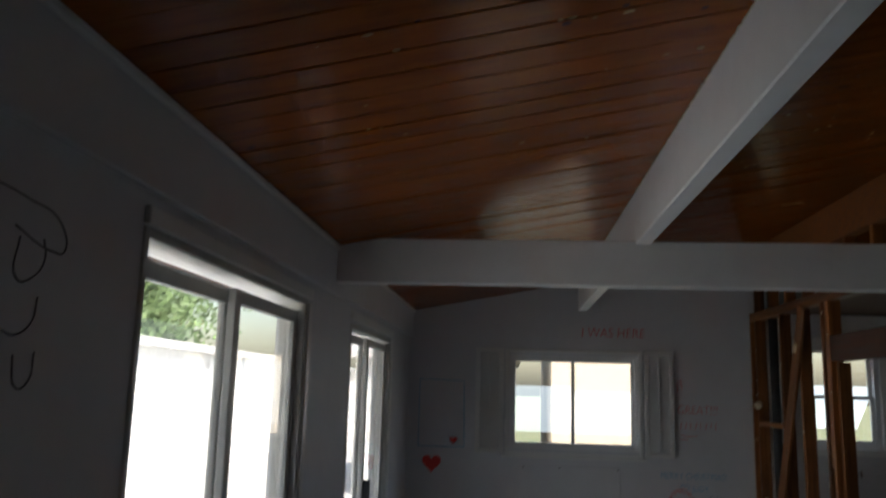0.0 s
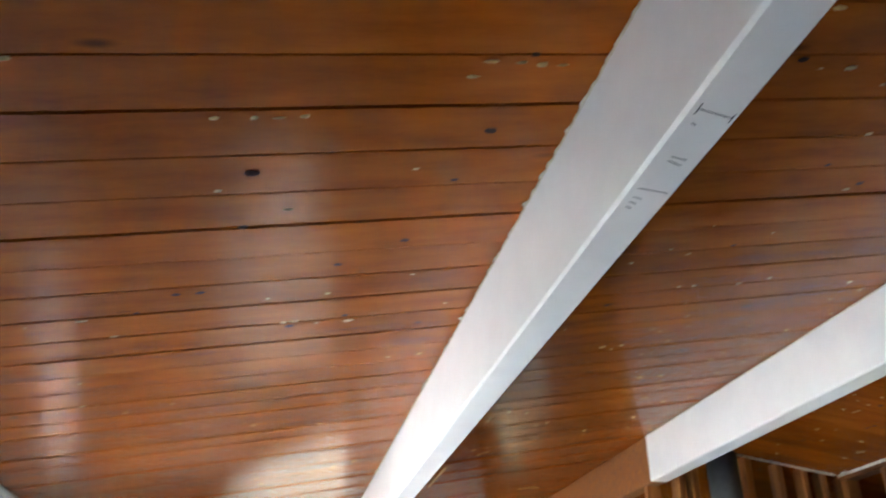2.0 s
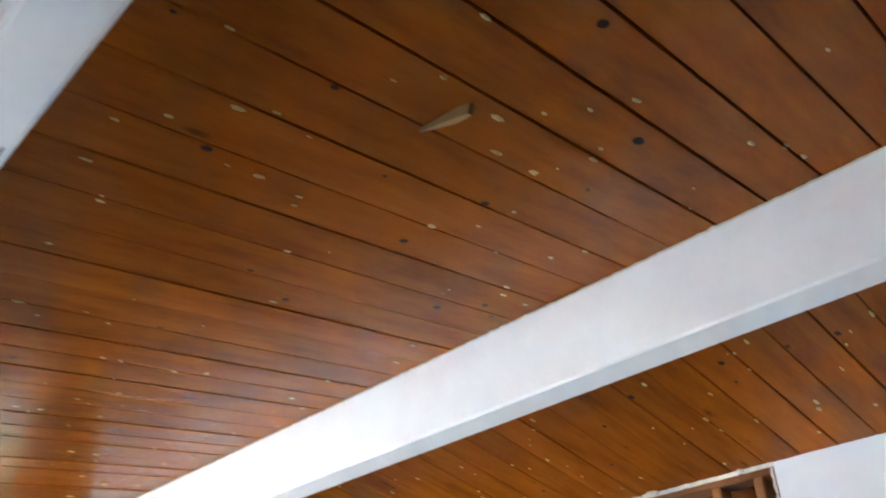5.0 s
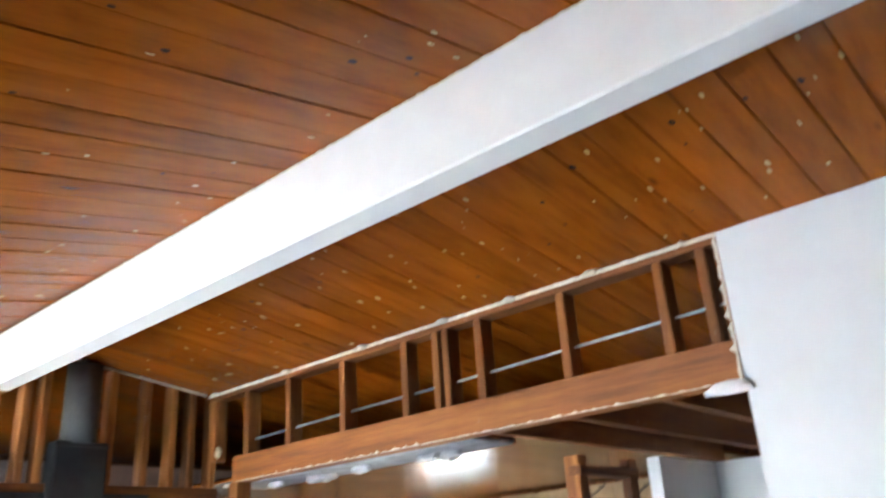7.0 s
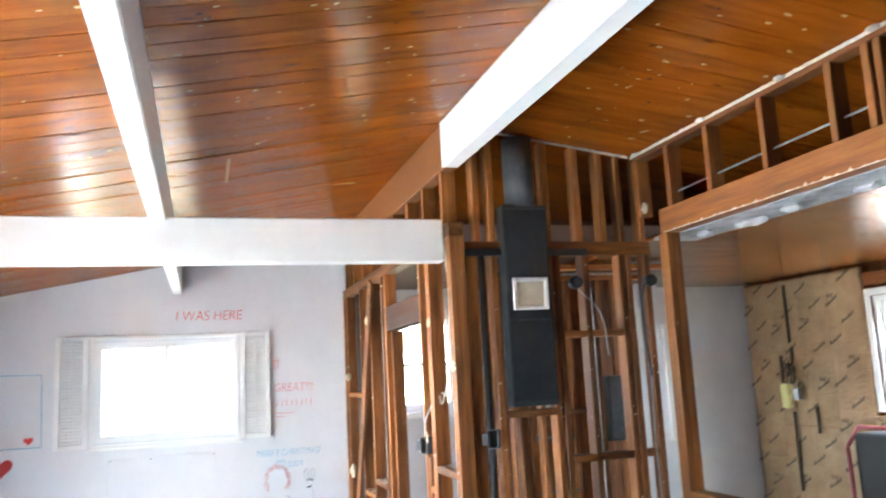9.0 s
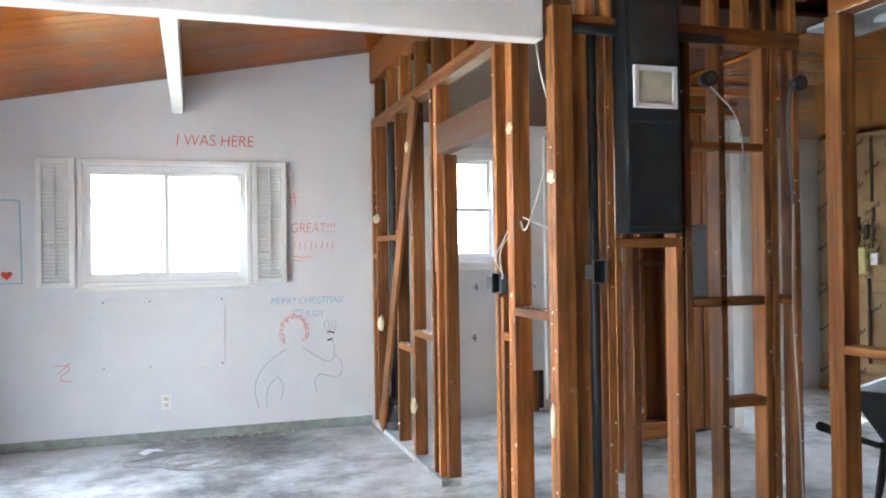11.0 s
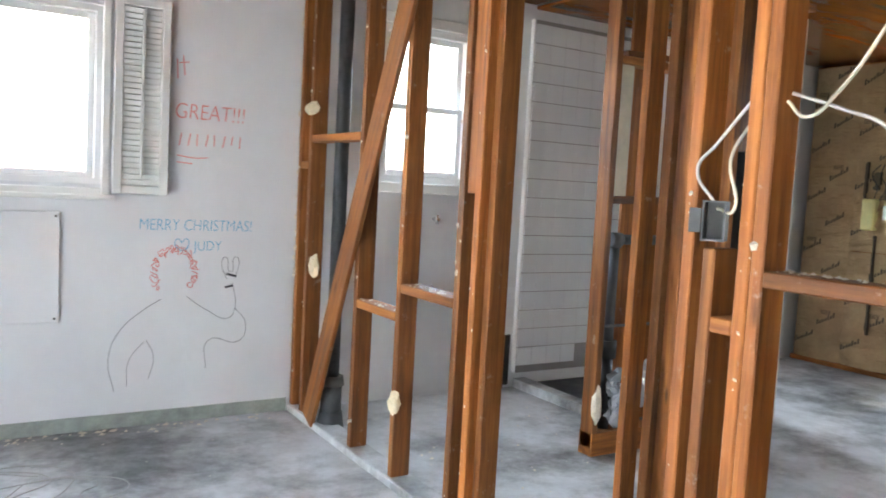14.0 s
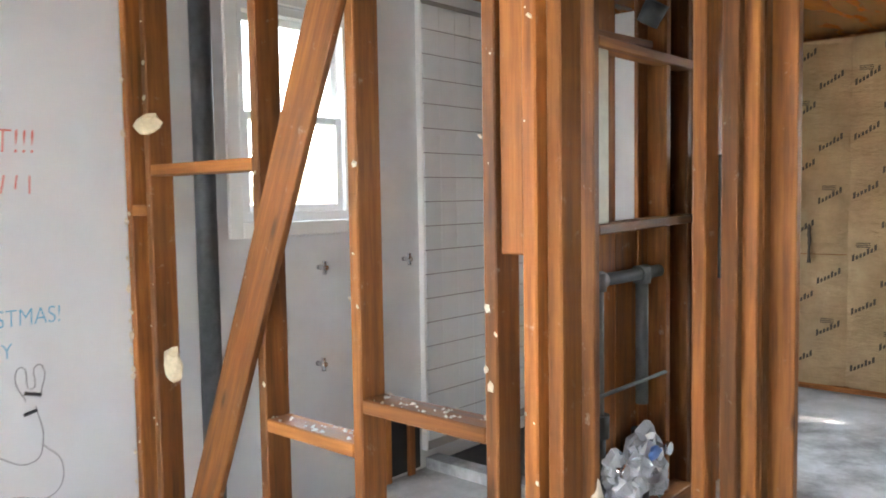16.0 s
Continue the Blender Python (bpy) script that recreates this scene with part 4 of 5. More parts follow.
def torn_strip(x, y, long, wide, drop, turn, seed, label, material):
    """A split-off sliver of plank: a tapering, curled strip hanging by one end."""
    q = random.Random(seed)
    th = thing("wood_splinter", label, "splinter", x, y, roof_z(x), "splinters under the planks")
    bm = bmesh.new()
    n, rows = 9, []
    for k in range(n):
        u = k / (n - 1)
        w = wide * (1 - 0.75 * u) * q.uniform(0.7, 1.15) / 2
        c = Vector((u * long, wide * 0.3 * math.sin(3 * u + seed), -drop * u * u - 0.002))
        rows.append([bm.verts.new(c + Vector((0, sy * w, sz))) for sy, sz in ((-1, 0), (1, 0), (1, 0.006), (-1, 0.006))])
    for a, b in zip(rows[:-1], rows[1:]):
        for k in range(4):
            bm.faces.new((a[k], a[(k + 1) % 4], b[(k + 1) % 4], b[k]))
    bm.faces.new(rows[0])
    bm.faces.new(rows[-1][::-1])
    part("sliver", bm, material, th)
    th.rotation_euler = (0, -math.atan(SL), radians(turn))
    return th


torn_strip(0.93, 3.50, 0.24, 0.05, 0.05, 172, 2, "brown torn wood sliver hanging beside the beam", M_splint)
torn_strip(0.90, 3.56, 0.17, 0.035, 0.03, 160, 5, "brown torn wood sliver hanging beside the beam", M_header)
torn_strip(0.92, 4.05, 0.10, 0.03, 0.03, 185, 8, "short brown sliver beside the beam", M_header)
torn_strip(2.08, 5.25, 0.16, 0.02, 0.01, 10, 9, "pale splinter on the plank ceiling", M_splint)
cracks = bmesh.new()
q = random.Random(52)
for x, y, long in ((0.82, 2.71, 0.11), (0.74, 3.69, 0.20), (0.55, 3.72, 0.28), (0.62, 3.43, 0.16), (0.40, 3.85, 0.22), (0.70, 4.35, 0.2), (0.30, 3.99, 0.3), (-0.1, 3.58, 0.2)):
    a, up = Vector((1, 0, SL)).normalized(), Vector((SL, 0, -1)).normalized() * 0.0022
    lo, hi = [], []
    for k in range(6):
        c = Vector((x, y, roof_z(x))) + a * long * k / 5 + up
        w = 0.006 * math.sin(math.pi * (k + 0.3) / 5.6) * q.uniform(0.6, 1.2)
        lo.append(cracks.verts.new(c + Vector((0, -w, 0))))
        hi.append(cracks.verts.new(c + Vector((0, w, 0))))
    for k in range(5):
        cracks.faces.new((lo[k], lo[k + 1], hi[k + 1], hi[k]))
tagged(part("plank_cracks", cracks, M_knot), "dark splits in the ceiling planks", "cracks", "", "stuff")


def ragged_line(name, pts, w0, w1, up, label, seed, material=M_caulk, drop=0.006):
    """A torn bead along a straight joint from pts[0] to pts[1]; up is the way it spreads."""
    q = random.Random(seed)
    a, b = Vector(pts[0]), Vector(pts[1])
    n = int((b - a).length / 0.014)
    bm = bmesh.new()
    prev = None
    low = Vector((0, 0, -drop))
    for k in range(n + 1):
        p = a.lerp(b, k / n)
        w = w0 + (w1 - w0) * max(0, 0.5 + 0.9 * noise.noise(Vector((k * 0.61, seed, 0)))) ** 2 * q.uniform(0.5, 1.2)
        row = [bm.verts.new(p), bm.verts.new(p + low + Vector(up) * w * 0.5), bm.verts.new(p + Vector(up) * w)]
        if prev:
            bm.faces.new((prev[0], prev[1], row[1], row[0]))
            bm.faces.new((prev[1], prev[2], row[2], row[1]))
        prev = row
    return tagged(part(name, bm, material), label, "caulk")


zb = roof_z(0.95)
ragged_line("caulk_bead", ((0.949, YS, zb - 0.002), (0.949, 4.1, zb - 0.002)), 0.001, 0.014, (-1, 0, -SL), "ragged cream paint edge along the beam", 3)
ragged_line("caulk_bead", ((0.949, 4.22, zb - 0.002), (0.949, YN, zb - 0.002)), 0.001, 0.012, (-1, 0, -SL), "ragged cream paint edge along the beam", 4)
ragged_line("caulk_bead", ((2.499, YS, roof_z(2.499) - 0.002), (2.499, 4.08, roof_z(2.499) - 0.002)), 0.001, 0.010, (-1, 0, -SL), "ragged cream paint edge along the ridge beam", 5)
ragged_line("caulk_bead", ((3.72, 0.95, roof_z(3.72) - 0.002), (3.72, 4.1, roof_z(3.72) - 0.002)), 0.003, 0.017, (-1, 0, SLE), "torn plaster bead along the header wall", 6, M_chip, 0.015)
ragged_line("caulk_bead", ((2.72, 4.10, roof_z(2.72) - 0.002), (3.70, 4.10, roof_z(3.70) - 0.002)), 0.003, 0.022, (0, -1, 0), "torn plaster bead along the flue wall", 7, M_chip, 0.012)
ragged_line("caulk_bead", ((3.719, 0.98, 2.42), (3.719, 3.8, 2.42)), 0.001, 0.016, (0, 0, 1), "torn plaster edge on the header", 8, M_chip, 0.0)
ragged_line("caulk_bead", ((3.715, 0.953, 2.40), (3.715, 0.953, 2.94)), 0.005, 0.03, (0, 1, 0), "torn drywall edge beside the header", 9, M_chip, 0.0)
for k, y in enumerate((1.45, 1.85, 2.22, 2.75, 3.35, 4.02)):
    th = thing("plaster_scrap", "white torn plaster scrap at the ceiling joint", "debris", 3.70, y, roof_z(3.70) - 0.012, "scraps along the header wall")
    bm = bmesh.new()
    blob(bm, (0, 0, 0), 0.022, (0.9, 1.3, 0.5), k + 20)
    part("scrap", bm, M_chip, th)
th = thing("drywall_scrap", "torn white drywall scrap under the header end", "debris", 3.70, 1.0, 2.40)
bm = bmesh.new()
blob(bm, (0, 0, 0), 0.06, (0.25, 1.4, 0.4), 33)
part("scrap", bm, M_wall, th)

# pencil marks under the beam
sg = thing("beam_scribble", "dark pencil scribbles under the white beam", "scribble", 0.99, 0.64, 2.5295)
for k, (x0, y0, x1, y1) in enumerate(((-0.025, 0.0, 0.03, 0.01), (-0.025, -0.012, -0.025, 0.012), (0.03, 0.0, 0.03, 0.02), (-0.02, 0.03, -0.012, 0.035),
                                      (-0.012, 0.11, 0.015, 0.115), (-0.012, 0.12, 0.012, 0.13), (-0.025, 0.20, 0.028, 0.205), (-0.022, 0.225, -0.005, 0.23), (-0.022, 0.24, -0.008, 0.245), (-0.022, 0.255, -0.01, 0.26))):
    d = Vector((x1 - x0, y1 - y0, 0))
    m = Vector((-d.y, d.x, 0)).normalized() * 0.0011
    bm = bmesh.new()
    vs = [bm.verts.new(v) for v in (Vector((x0, y0, -0.001)) + m, Vector((x1, y1, -0.001)) + m, Vector((x1, y1, -0.001)) - m, Vector((x0, y0, -0.001)) - m)]
    bm.faces.new(vs)
    part("stroke", bm, M_ink, sg)

# ---- end wall: marker writing, panel, outlet ----


def wall_text(text, x, z, size, material, label, slant=0.0, name="wall_writing", wide=1.0):
    c = bpy.data.curves.new(name, 'FONT')
    c.body, c.size, c.extrude, c.shear = text, size, 0.0006, slant
    c.materials.append(material)
    ob = new(name, c)
    ob.matrix_world = Matrix.Translation((x, YN - 0.002, z)) @ pose(0, 0, 0, 90, 0, 0) @ Matrix.Diagonal((wide, 1, 1, 1))
    c.offset = -0.016 * size
    return tagged(ob, label, "writing")


wall_text("I WAS HERE", 0.97, 2.285, 0.13, M_red, "red marker words on the white wall", 0.1, wide=0.86)
wall_text("MERRY CHRISTMAS!", 1.68, 1.02, 0.085, M_bluem, "blue marker greeting on the white wall", 0.05, wide=0.78)
wall_text("JUDY", 1.96, 0.915, 0.075, M_bluem, "blue marker name on the white wall", wide=0.85)
wall_text("GREAT!!!", 1.84, 1.60, 0.115, M_redp, "faded red marker words on the white wall", 0.1, wide=0.82)


def strokes(name, lines, radius, material, label, west=False):
    """Marker strokes on the end wall: lists of (x, z)."""
    th = thing(name, label, "wall drawing", 0, 0, 0)
    for pts in lines:
        c = bpy.data.curves.new("stroke", 'CURVE')
        c.dimensions, c.bevel_depth, c.bevel_resolution, c.resolution_u = '3D', radius, 0, 6
        s = c.splines.new('BEZIER')
        s.bezier_points.add(len(pts) - 1)
        for bp, (x, z) in zip(s.bezier_points, pts):
            bp.co = (XW + 0.001, x, z) if west else (x, YN - 0.001, z)
            bp.handle_left_type = bp.handle_right_type = 'AUTO'
        c.materials.append(material)
        o = new("stroke", c)
        o.parent = th
    return th


q = random.Random(6)
curls = []
for k in range(26):
    t = radians(-35 + 250 * k / 25)
    cx, cz = 1.865 + 0.105 * math.cos(t), 0.80 + 0.12 * math.sin(t)
    curls.append([(cx + q.uniform(-0.02, 0.02), cz + q.uniform(-0.025, 0.025)) for _ in range(4)])
strokes("wall_doodle", curls, 0.0022, M_redp, "curly red marker loops on the white wall")
strokes("wall_doodle", [[(1.80, 0.66), (1.72, 0.61), (1.60, 0.50), (1.55, 0.36), (1.58, 0.19)], [(1.93, 0.67), (2.03, 0.60), (2.16, 0.55), (2.19, 0.62), (2.17, 0.74)],
                        [(2.19, 0.60), (2.25, 0.52), (2.22, 0.42), (2.05, 0.43), (2.04, 0.28)], [(1.73, 0.45), (1.77, 0.36), (1.745, 0.24)], [(1.64, 0.21), (1.65, 0.35), (1.72, 0.44)],
                        [(2.14, 0.76), (2.11, 0.85), (2.13, 0.88), (2.16, 0.80), (2.18, 0.88), (2.20, 0.87), (2.19, 0.78)]], 0.0016, M_pencil, "thin pencil outlines on the white wall")
strokes("wall_doodle", [[(1.85, 1.90), (1.855, 1.80)], [(1.88, 1.92), (1.89, 1.82)], [(1.86, 1.88), (1.91, 1.89)]] + [[(1.87 + 0.045 * k, 1.47 + q.uniform(-0.01, 0.01)), (1.88 + 0.045 * k + q.uniform(-0.02, 0.02), 1.525)] for k in range(8)]
        + [[(1.86, 1.41), (1.95, 1.40), (2.02, 1.405)], [(1.86, 1.375), (1.94, 1.37)]], 0.0028, M_redp, "faded unreadable red marker lines")
strokes("wall_doodle", [[(-0.54, 1.24), (-0.54, 1.86)], [(-0.54, 1.86), (-0.12, 1.85)], [(-0.12, 1.85), (-0.11, 1.24)], [(-0.11, 1.24), (-0.54, 1.24)]], 0.003, M_bluem, "blue marker rectangle on the white wall")
strokes("wall_doodle", [[(2.13, 0.715), (2.175, 0.725)], [(2.135, 0.79), (2.19, 0.775)]], 0.006, M_ink, "two short black marker bars")
strokes("wall_doodle", [[(1.34, 2.12), (1.45, 2.11), (1.58, 2.08), (1.60, 2.03), (1.55, 2.02), (1.42, 2.05)], [(1.44, 2.03), (1.44, 1.95), (1.50, 1.96), (1.53, 2.0), (1.52, 2.04)],
                        [(1.40, 1.85), (1.46, 1.84), (1.51, 1.87), (1.52, 1.92)], [(1.46, 1.80), (1.48, 1.74), (1.52, 1.75), (1.53, 1.81)], [(1.40, 1.79), (1.42, 1.72), (1.40, 1.66)]], 0.002, M_pencil, "black marker loops on the white side wall", True)
strokes("wall_doodle", [[(0.1, 0.62), (0.2, 0.60), (0.14, 0.52), (0.22, 0.50)], [(0.12, 0.56), (0.21, 0.64)]], 0.0025, M_redp, "faint red marker scrawl on the white wall")
strokes("wall_doodle", [[(1.90, 0.955), (1.875, 0.975), (1.862, 0.955), (1.90, 0.915), (1.935, 0.955), (1.918, 0.977), (1.90, 0.955)]], 0.0022, M_bluem, "small blue marker heart on the wall")


def heart(x, z, s, label):
    bm = bmesh.new()
    vs = []
    for k in range(28):
        t = 2 * math.pi * k / 28
        vs.append(bm.verts.new((s * 16 * math.sin(t) ** 3 / 17, 0, s * (13 * math.cos(t) - 5 * math.cos(2 * t) - 2 * math.cos(3 * t) - math.cos(4 * t)) / 17)))
    bm.faces.new(vs)
    ob = part("painted_heart", bm, M_red)
    ob.location = (x, YN - 0.002, z)
    tagged(ob, label, "painted heart", "painted hearts")


heart(-0.41, 1.09, 0.095, "red heart painted on the white wall")
heart(-0.21, 1.30, 0.04, "small red heart painted on the white wall")

pb = thing("access_panel", "white painted board screwed below the window", "panel", 0.87, YN - 0.001, 0.83)
bm = bmesh.new()
add_box(bm, -0.45, 0.45, -0.014, 0, -0.27, 0.27)
soften(bm, 0.003)
part("board", bm, M_wall, pb)
for x in (-0.43, -0.1, 0.43):
    for z in (-0.25, 0.25):
        bm = bmesh.new()
        add_tube(bm, (x, -0.014, z), (x, -0.017, z), 0.006, n=8)
        part("screw", bm, M_iron, pb)
op = thing("wall_outlet", "white plastic wall outlet near the floor", "outlet", 0.88, YN - 0.001, 0.30)
bm = bmesh.new()
add_box(bm, -0.035, 0.035, -0.007, 0, -0.057, 0.057)
soften(bm, 0.004, 2)
part("cover_plate", bm, M_vinyl, op)
for z in (-0.024, 0.024):
    block("socket", -0.016, 0.016, -0.010, -0.0072, z - 0.014, z + 0.014, M_cream, op, "", 0.003)
M_base = painted("greenish_glue_strip", (0.38, 0.42, 0.38), 0.7, 0.2, 12, amount=0.4)
solid("baseboard", XW + 0.052, 2.50, YN - 0.008, YN - 0.0005, 0.001, 0.075, M_base, "grey-green glue strip where the baseboard was", "baseboard", "structure", 0.002)

# litter on the slab
rub = bmesh.new()
r = random.Random(77)
for _ in range(120):
    chip(rub, r.uniform(-0.4, 2.45), YN - 0.03 - abs(r.gauss(0, 0.06)), 0.002, r.uniform(0.005, 0.018), 0, 0, 1)
for _ in range(140):
    chip(rub, r.uniform(-0.5, 2.4), r.uniform(4.5, 7.5), 0.002, r.uniform(0.002, 0.007), 0, 0, 1)
for _ in range(90):
    chip(rub, r.uniform(2.45, 4.2), r.uniform(5.6, 7.5), 0.002, r.uniform(0.003, 0.014), 0, 0, 1)
tagged(part("floor_rubble", rub, M_chip), "scattered plaster crumbs on the concrete", "debris", "", "stuff")
for k in range(3):
    r = random.Random(90 + k)
    pts, a = [], r.uniform(0, 6)
    cx, cy = 0.95 + 0.12 * k, 6.95 - 0.08 * k
    for j in range(14):
        a += r.uniform(0.5, 1.0)
        pts.append((cx + math.cos(a) * r.uniform(0.12, 0.34), cy + math.sin(a) * r.uniform(0.10, 0.30), 0.005 + 0.004 * (j % 2)))
    cable("wire", pts, 0.0025, M_wire, "thin pale wire tangled on the floor", "wire")
pp = thing("paper_scrap", "white folded paper scrap on the concrete", "paper", 0.78, 7.22, 0.0)
bm = bmesh.new()
add_prism(bm, [(-0.07, 0.001), (0.0, 0.016), (0.08, 0.002), (0.08, 0.005), (0.0, 0.019), (-0.07, 0.004)], 'y', -0.05, 0.05)
part("sheet", bm, M_vinyl, pp)
pp.rotation_euler = (0, 0, 0.5)

# bathroom wall hole with bare studs, taps
bh = thing("wall_hole", "broken hole showing dark studs at the wall base", "hole", 3.84, YN, 0)
# the wall is uncut here; a black sheet paints the hole's shade
block("cavity_shade", -0.20, 0.22, -0.012, -0.002, 0.02, 0.36, M_black, bh, "black sheet for the shade inside the wall hole", 0.002)
for x in (-0.19, -0.03, 0.14):
    timber("stud", (3.84 + x, YN - 0.022, 0.0), (3.84 + x, YN - 0.022, 0.36), 0.02, 0.05, None).parent = bh
for o in bh.children:
    if o.name.startswith("stud"):
        o.location = (o.location.x - 3.84, o.location.y - YN, 0)
for x, z in ((3.42, 1.12), (3.97, 1.12), (3.40, 0.68)):
    tp = thing("wall_tap", "small chrome stub tap on the wall", "tap", x, YN, z, "taps on the bath wall")
    bm = bmesh.new()
    add_tube(bm, (0, 0, 0), (0, -0.06, 0), 0.012)
    part("stub", bm, M_steel, tp)
    bm = bmesh.new()
    add_tube(bm, (0, -0.045, -0.03), (0, -0.045, 0.03), 0.01)
    part("lever", bm, M_steel, tp)

# ---- hall side: joists, posts, white walls ----
jo = thing("ceiling_joists", "bare joists of a removed low ceiling", "joists", kind="structure")
for y in (2.14, 1.74, 1.34, 0.94, 0.54, 0.14):
    timber("joist", (3.82, y, 2.51), (6.25, y, 2.51), 0.04, 0.14, jo, M_header)
cp = thing("hall_framing", "door framing between kitchen and hall", "wall framing", kind="structure")
upright(cp, 4.95, 2.42, 0, 2.44, 0.09, 0.09)
upright(cp, 5.45, 2.38, 0, 2.44, 0.09, 0.06)
timber("plate", (4.9, 2.40, 2.36), (5.5, 2.38, 2.36), 0.08, 0.05, cp)
wall_with_openings("wall_hall_east", 'y', 6.25, 6.35, YS, 2.2, 0.0, lambda a: 2.44, [(0.7, 1.5, 0.0, 2.03)], M_wall, "white hall wall with a dark doorway")
wall_with_openings("wall_hall_north", 'x', 2.2, 2.28, 5.5, XE, 0.0, lambda a: 2.44, [], M_wall, "short white wall closing the kitchen")

# ---- kitchen things ----


def wheelbarrow(x, y, turn):
    th = thing("wheelbarrow", "black wheelbarrow with dusty tray on the slab", "wheelbarrow", x, y, 0)
    th.rotation_euler = (0, 0, radians(turn))
    bm = bmesh.new()
    lo = [(-0.30, -0.20, 0.40), (0.35, -0.18, 0.34), (0.35, 0.18, 0.34), (-0.30, 0.20, 0.40)]
    hi = [(-0.45, -0.34, 0.68), (0.55, -0.30, 0.66), (0.55, 0.30, 0.66), (-0.45, 0.34, 0.68)]
    a = [bm.verts.new(p) for p in lo]
    b = [bm.verts.new(p) for p in hi]
    c = [bm.verts.new((p[0] * 0.96, p[1] * 0.95, p[2])) for p in hi]
    d = [bm.verts.new((p[0] * 0.96, p[1] * 0.95, p[2] + 0.012)) for p in lo]
    bm.faces.new(a[::-1])
    bm.faces.new(d)
    for k in range(4):
        j = (k + 1) % 4
        bm.faces.new((a[k], a[j], b[j], b[k]))
        bm.faces.new((b[k], b[j], c[j], c[k]))
        bm.faces.new((c[k], c[j], d[j], d[k]))
    soften(bm, 0.008)
    part("tray", bm, M_tub, th)
    for s in (-1, 1):
        bm = bmesh.new()
        add_tube(bm, (0.72, s * 0.05, 0.19), (-0.25, s * 0.24, 0.37), 0.017)
        add_tube(bm, (-0.25, s * 0.24, 0.37), (-0.95, s * 0.30, 0.58), 0.017)
        h = part("handle", bm, M_iron, th)
        bm = bmesh.new()
        add_tube(bm, (-0.84, s * 0.291, 0.547), (-0.97, s * 0.303, 0.586), 0.022)
        part("grip", bm, M_rubber, h)
        bm = bmesh.new()
        add_tube(bm, (-0.2, s * 0.22, 0.38), (-0.32, s * 0.24, 0.0), 0.014)
        add_tube(bm, (-0.1, s * 0.21, 0.36), (-0.32, s * 0.24, 0.015), 0.012)
        part("leg", bm, M_iron, th)
    wheel = bmesh.new()
    bmesh.ops.create_cone(wheel, cap_ends=True, segments=28, radius1=0.19, radius2=0.19, depth=0.09, matrix=pose(0.72, 0, 0.19, 90, 0, 0))
    soften(wheel, 0.02, 2)
    wp = part("tyre", wheel, M_rubber, th)
    bm = bmesh.new()
    add_tube(bm, (0.72, -0.055, 0.19), (0.72, 0.055, 0.19), 0.09, n=20)
    part("rim", bm, M_galv, wp)


wheelbarrow(4.85, 4.30, 30)
mc = thing("red_machine", "red framed black machine below the kitchen window", "machine", 6.72, 5.30, 0)
bm = bmesh.new()
add_box(bm, -0.20, 0.20, -0.28, 0.28, 0.25, 1.02)
soften(bm, 0.05, 3)
part("housing", bm, M_rubber, mc)
for s in (-1, 1):
    bm = bmesh.new()
    add_tube(bm, (-0.22, s * 0.30, 0.0), (-0.22, s * 0.32, 0.9), 0.018)
    add_tube(bm, (-0.22, s * 0.32, 0.9), (-0.10, s * 0.30, 1.06), 0.018)
    part("frame_bar", bm, M_redpaint, mc, "red enamelled bar")
    bm = bmesh.new()
    add_tube(bm, (0, s * 0.29, 0.15), (0, s * 0.35, 0.15), 0.15, n=20)
    part("wheel", bm, M_rubber, mc)
bm = bmesh.new()
add_tube(bm, (-0.10, -0.30, 1.06), (-0.10, 0.30, 1.06), 0.018)
part("cross_bar", bm, M_redpaint, mc, "red enamelled bar")

# ---- outside ----
sf = thing("eave_soffit", "white boarded soffit under the roof edge", "eave", kind="structure")
for k in range(5):
    x = XW - 0.20 - 0.13 * k
    block("soffit_board", x - 0.062, x + 0.062, YS, YN + 0.6, roof_z(x) - 0.012, roof_z(x) - 0.001, M_trim, sf, "", 0.002)
block("fascia", XW - 0.89, XW - 0.86, YS, YN + 0.6, roof_z(XW - 0.86) - 0.03, roof_z(XW - 0.86) + 0.12, M_trim, sf)


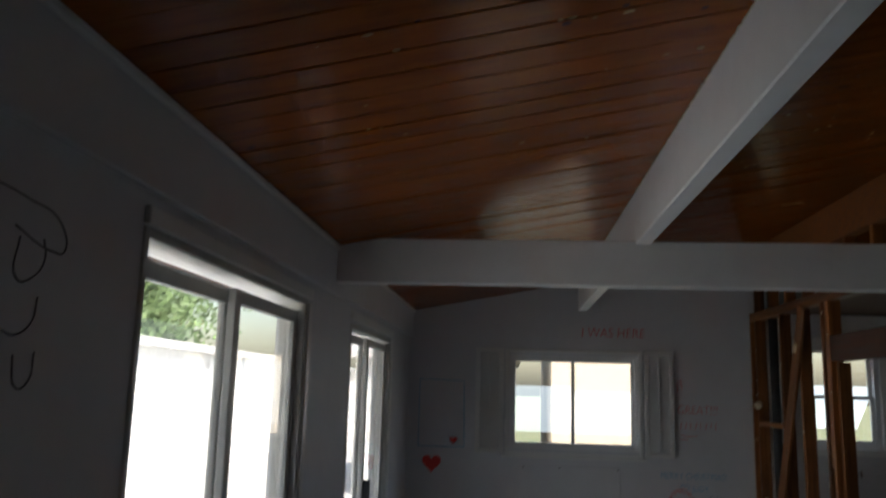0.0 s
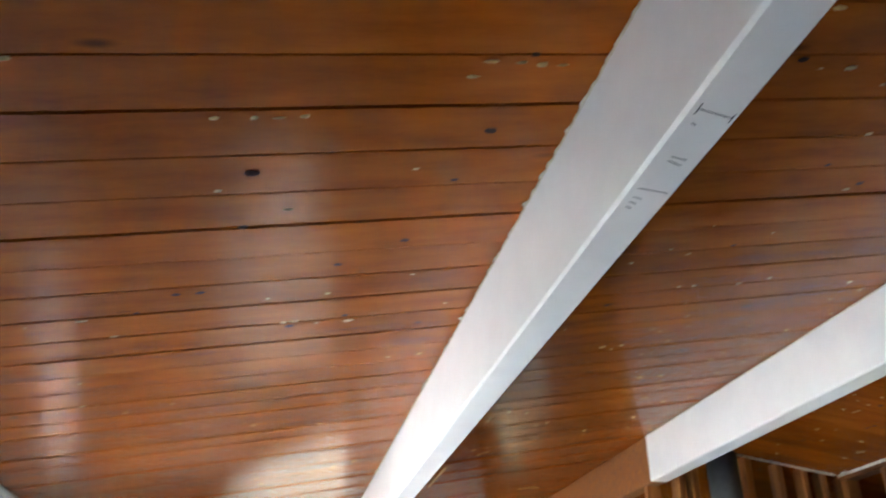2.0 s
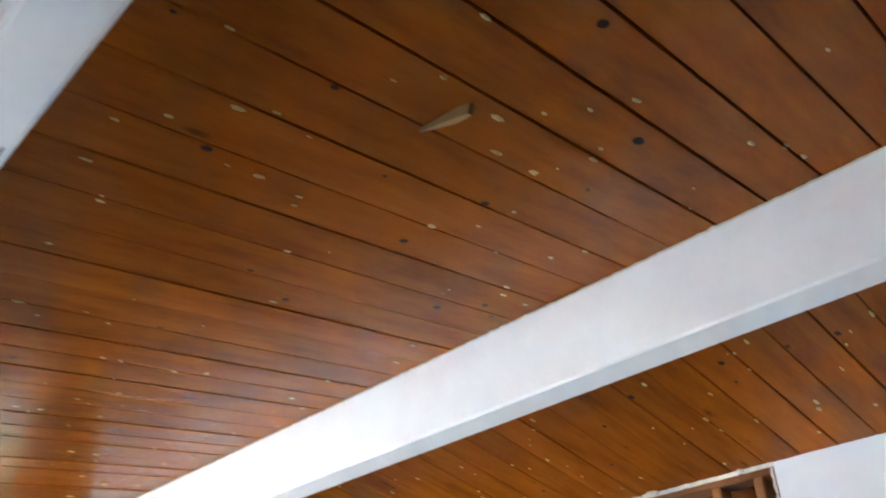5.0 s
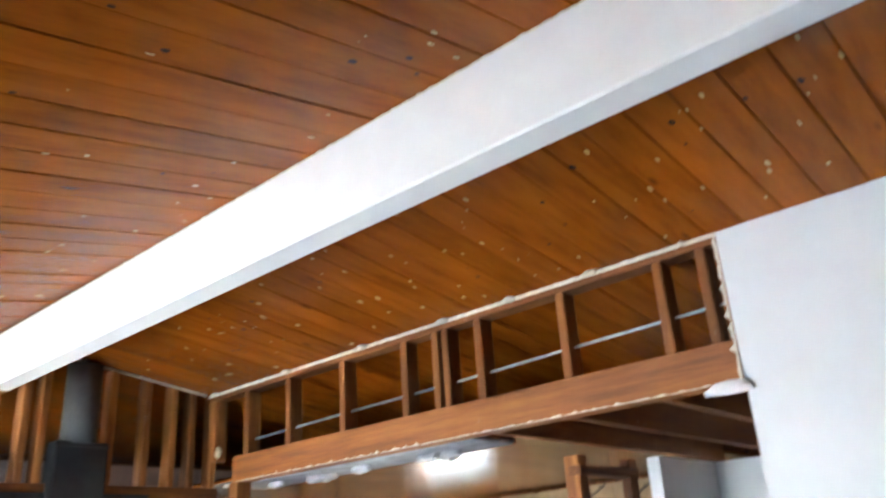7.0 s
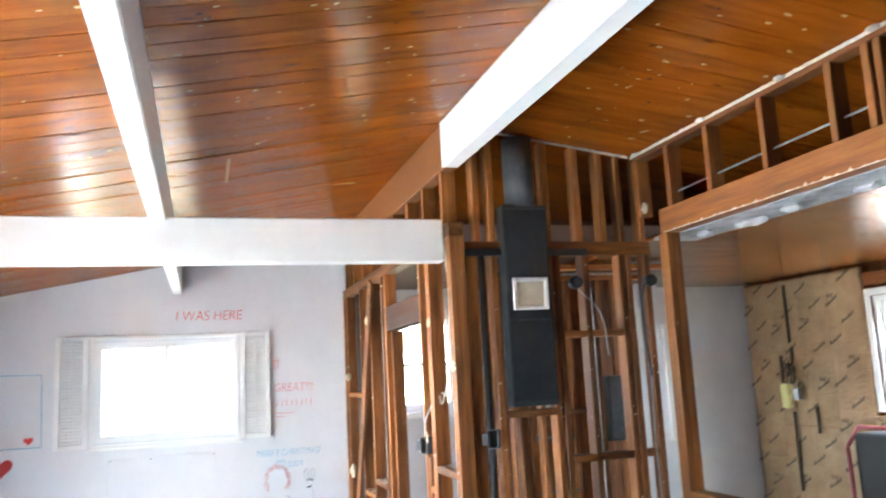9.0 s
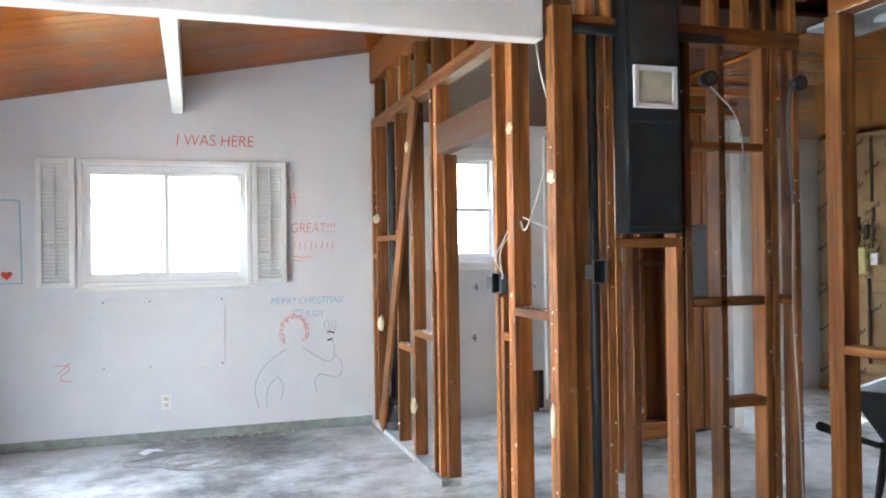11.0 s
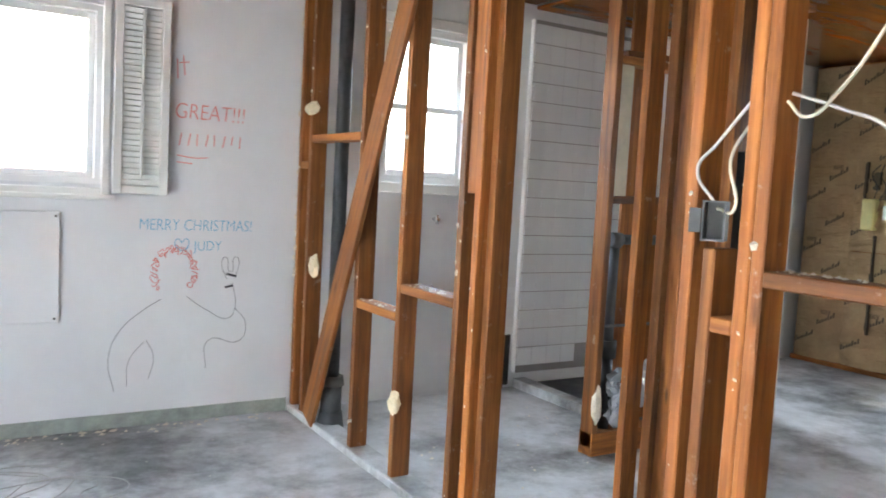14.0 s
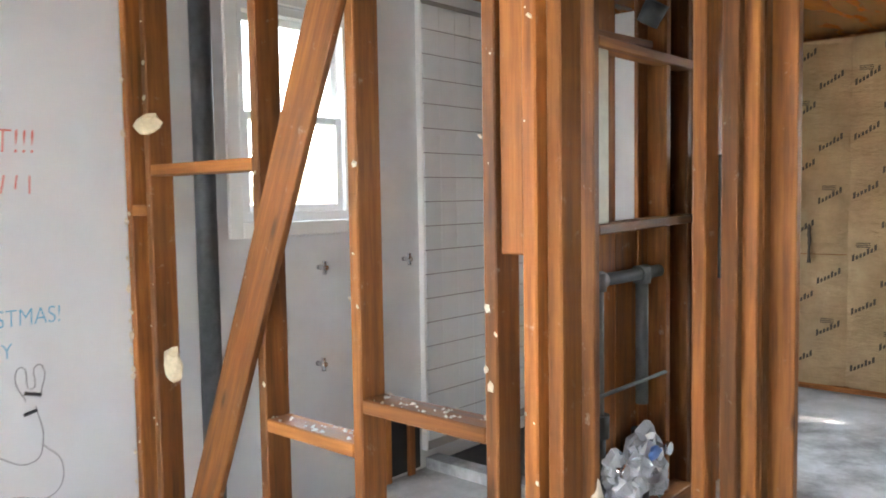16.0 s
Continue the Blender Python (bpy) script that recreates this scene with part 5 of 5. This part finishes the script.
def neighbour(name, x0, x1, y0, y1, h, ridge, axis, doors, material, label):
    """A low house: four walls, gable roof along an axis, doors and windows as (side, a0, a1, z0, z1)."""
    th = thing(name, label, "house", (x0 + x1) / 2, (y0 + y1) / 2, -0.16)
    cx, cy = (x0 + x1) / 2, (y0 + y1) / 2
    hx, hy = (x1 - x0) / 2, (y1 - y0) / 2
    block("wall", -hx, hx, -hy, hy, 0, h, material, th, "", 0.01)
    bm = bmesh.new()
    o = 0.2
    if axis == 'y':
        add_prism(bm, [(-hx - o, h - 0.05), (hx + o, h - 0.05), (hx + o, h + 0.1), (0, ridge), (-hx - o, h + 0.1)], 'y', -hy - o, hy + o)
    else:
        add_prism(bm, [(-hy - o, h - 0.05), (hy + o, h - 0.05), (hy + o, h + 0.1), (0, ridge), (-hy - o, h + 0.1)], 'x', -hx - o, hx + o)
    part("roof", bm, M_shingle, th)
    for side, a0, a1, z0, z1 in doors:
        w = bmesh.new()
        if side == 'e':
            add_box(w, hx, hx + 0.03, a0 - cy, a1 - cy, z0, z1)
        else:
            add_box(w, a0 - cx, a1 - cx, -hy - 0.03, -hy, z0, z1)
        wd = part("window", w, M_trim, th)
        g = bmesh.new()
        if side == 'e':
            add_box(g, hx + 0.03, hx + 0.035, a0 - cy + 0.07, a1 - cy - 0.07, z0 + 0.07, z1 - 0.07)
        else:
            add_box(g, a0 - cx + 0.07, a1 - cx - 0.07, -hy - 0.035, -hy - 0.03, z0 + 0.07, z1 - 0.07)
        part("pane", g, M_pglass, wd, "pale blue glass")
    return th


M_pglass, _t, _b = mat("pale_blue_glass", (0.45, 0.52, 0.58), 0.1)
M_beige = painted("beige_stucco", (0.62, 0.52, 0.40), 0.9, 0.08, 14)
neighbour("neighbour_house", -13, -6.2, -3, 36, 2.6, 3.15, 'y', [('e', 8.9, 9.9, 0.2, 2.2), ('e', 11.0, 12.2, 0.9, 2.1)], M_stucco, "low white stucco house across the patio")
neighbour("garage", 1.0, 4.6, 13.5, 18, 2.9, 4.2, 'x', [('s', 3.2, 4.2, 0.2, 2.2)], M_beige, "beige stucco garage behind the house")
neighbour("neighbour_house", -2.4, 0.3, 14.0, 18, 2.5, 2.95, 'x', [], M_stucco, "white stucco house beyond the end wall")
neighbour("neighbour_house", 13.5, 20, -2, 14, 2.8, 4.0, 'y', [], M_stucco, "white stucco house east of the kitchen")


def tree(x, y, h, seed):
    th = thing("tree", "leafy green tree behind the neighbouring roof", "tree", x, y, -0.16, "trees around the house")
    r = random.Random(seed)
    bm = bmesh.new()
    add_tube(bm, (0, 0, 0), (0.1, 0, h * 0.5), 0.22, 0.14, 9)
    tips = []
    for k in range(7):
        a = k * 0.9 + r.random()
        tip = Vector((math.cos(a) * h * 0.28, math.sin(a) * h * 0.28, h * r.uniform(0.6, 0.92)))
        add_tube(bm, (0.05, 0, h * r.uniform(0.32, 0.5)), tip, 0.08, 0.02, 6)
        tips.append(tip)
    part("trunk", bm, M_bark, th)
    verts, faces = [], []
    low = [Vector((r.uniform(-0.3, 0.3) * h, r.uniform(-0.3, 0.3) * h, r.uniform(0.28, 0.75) * h)) for _ in range(12)]
    for tip in tips + low + [Vector((0, 0, h * 0.9)), Vector((0.2, 0.2, h * 0.7))]:
        for _ in range(330):
            p = tip + Vector((r.gauss(0, 1), r.gauss(0, 1), r.gauss(0, 0.75))) * h * 0.12
            s = r.uniform(0.10, 0.22)
            u = Vector((r.uniform(-1, 1), r.uniform(-1, 1), r.uniform(-1, 1))).normalized()
            v = u.orthogonal().normalized()
            n = len(verts)
            verts += [p + u * s, p + v * s * 0.5, p - u * s, p - v * s * 0.5]
            faces.append((n, n + 1, n + 2, n + 3))
    me = bpy.data.meshes.new("crown")
    me.from_pydata([tuple(v) for v in verts], [], faces)
    me.materials.append(M_leaf)
    c = new("crown", me)
    c.parent = th


for k, (x, y, h) in enumerate(((-15.5, 6, 7.0), (-16, 11, 7.5), (-15, 1.5, 6.5), (-17, 16, 8), (-14.5, 20, 7), (-15.5, 27, 8.5), (-16, 33, 9))):
    tree(x, y, h, k + 3)
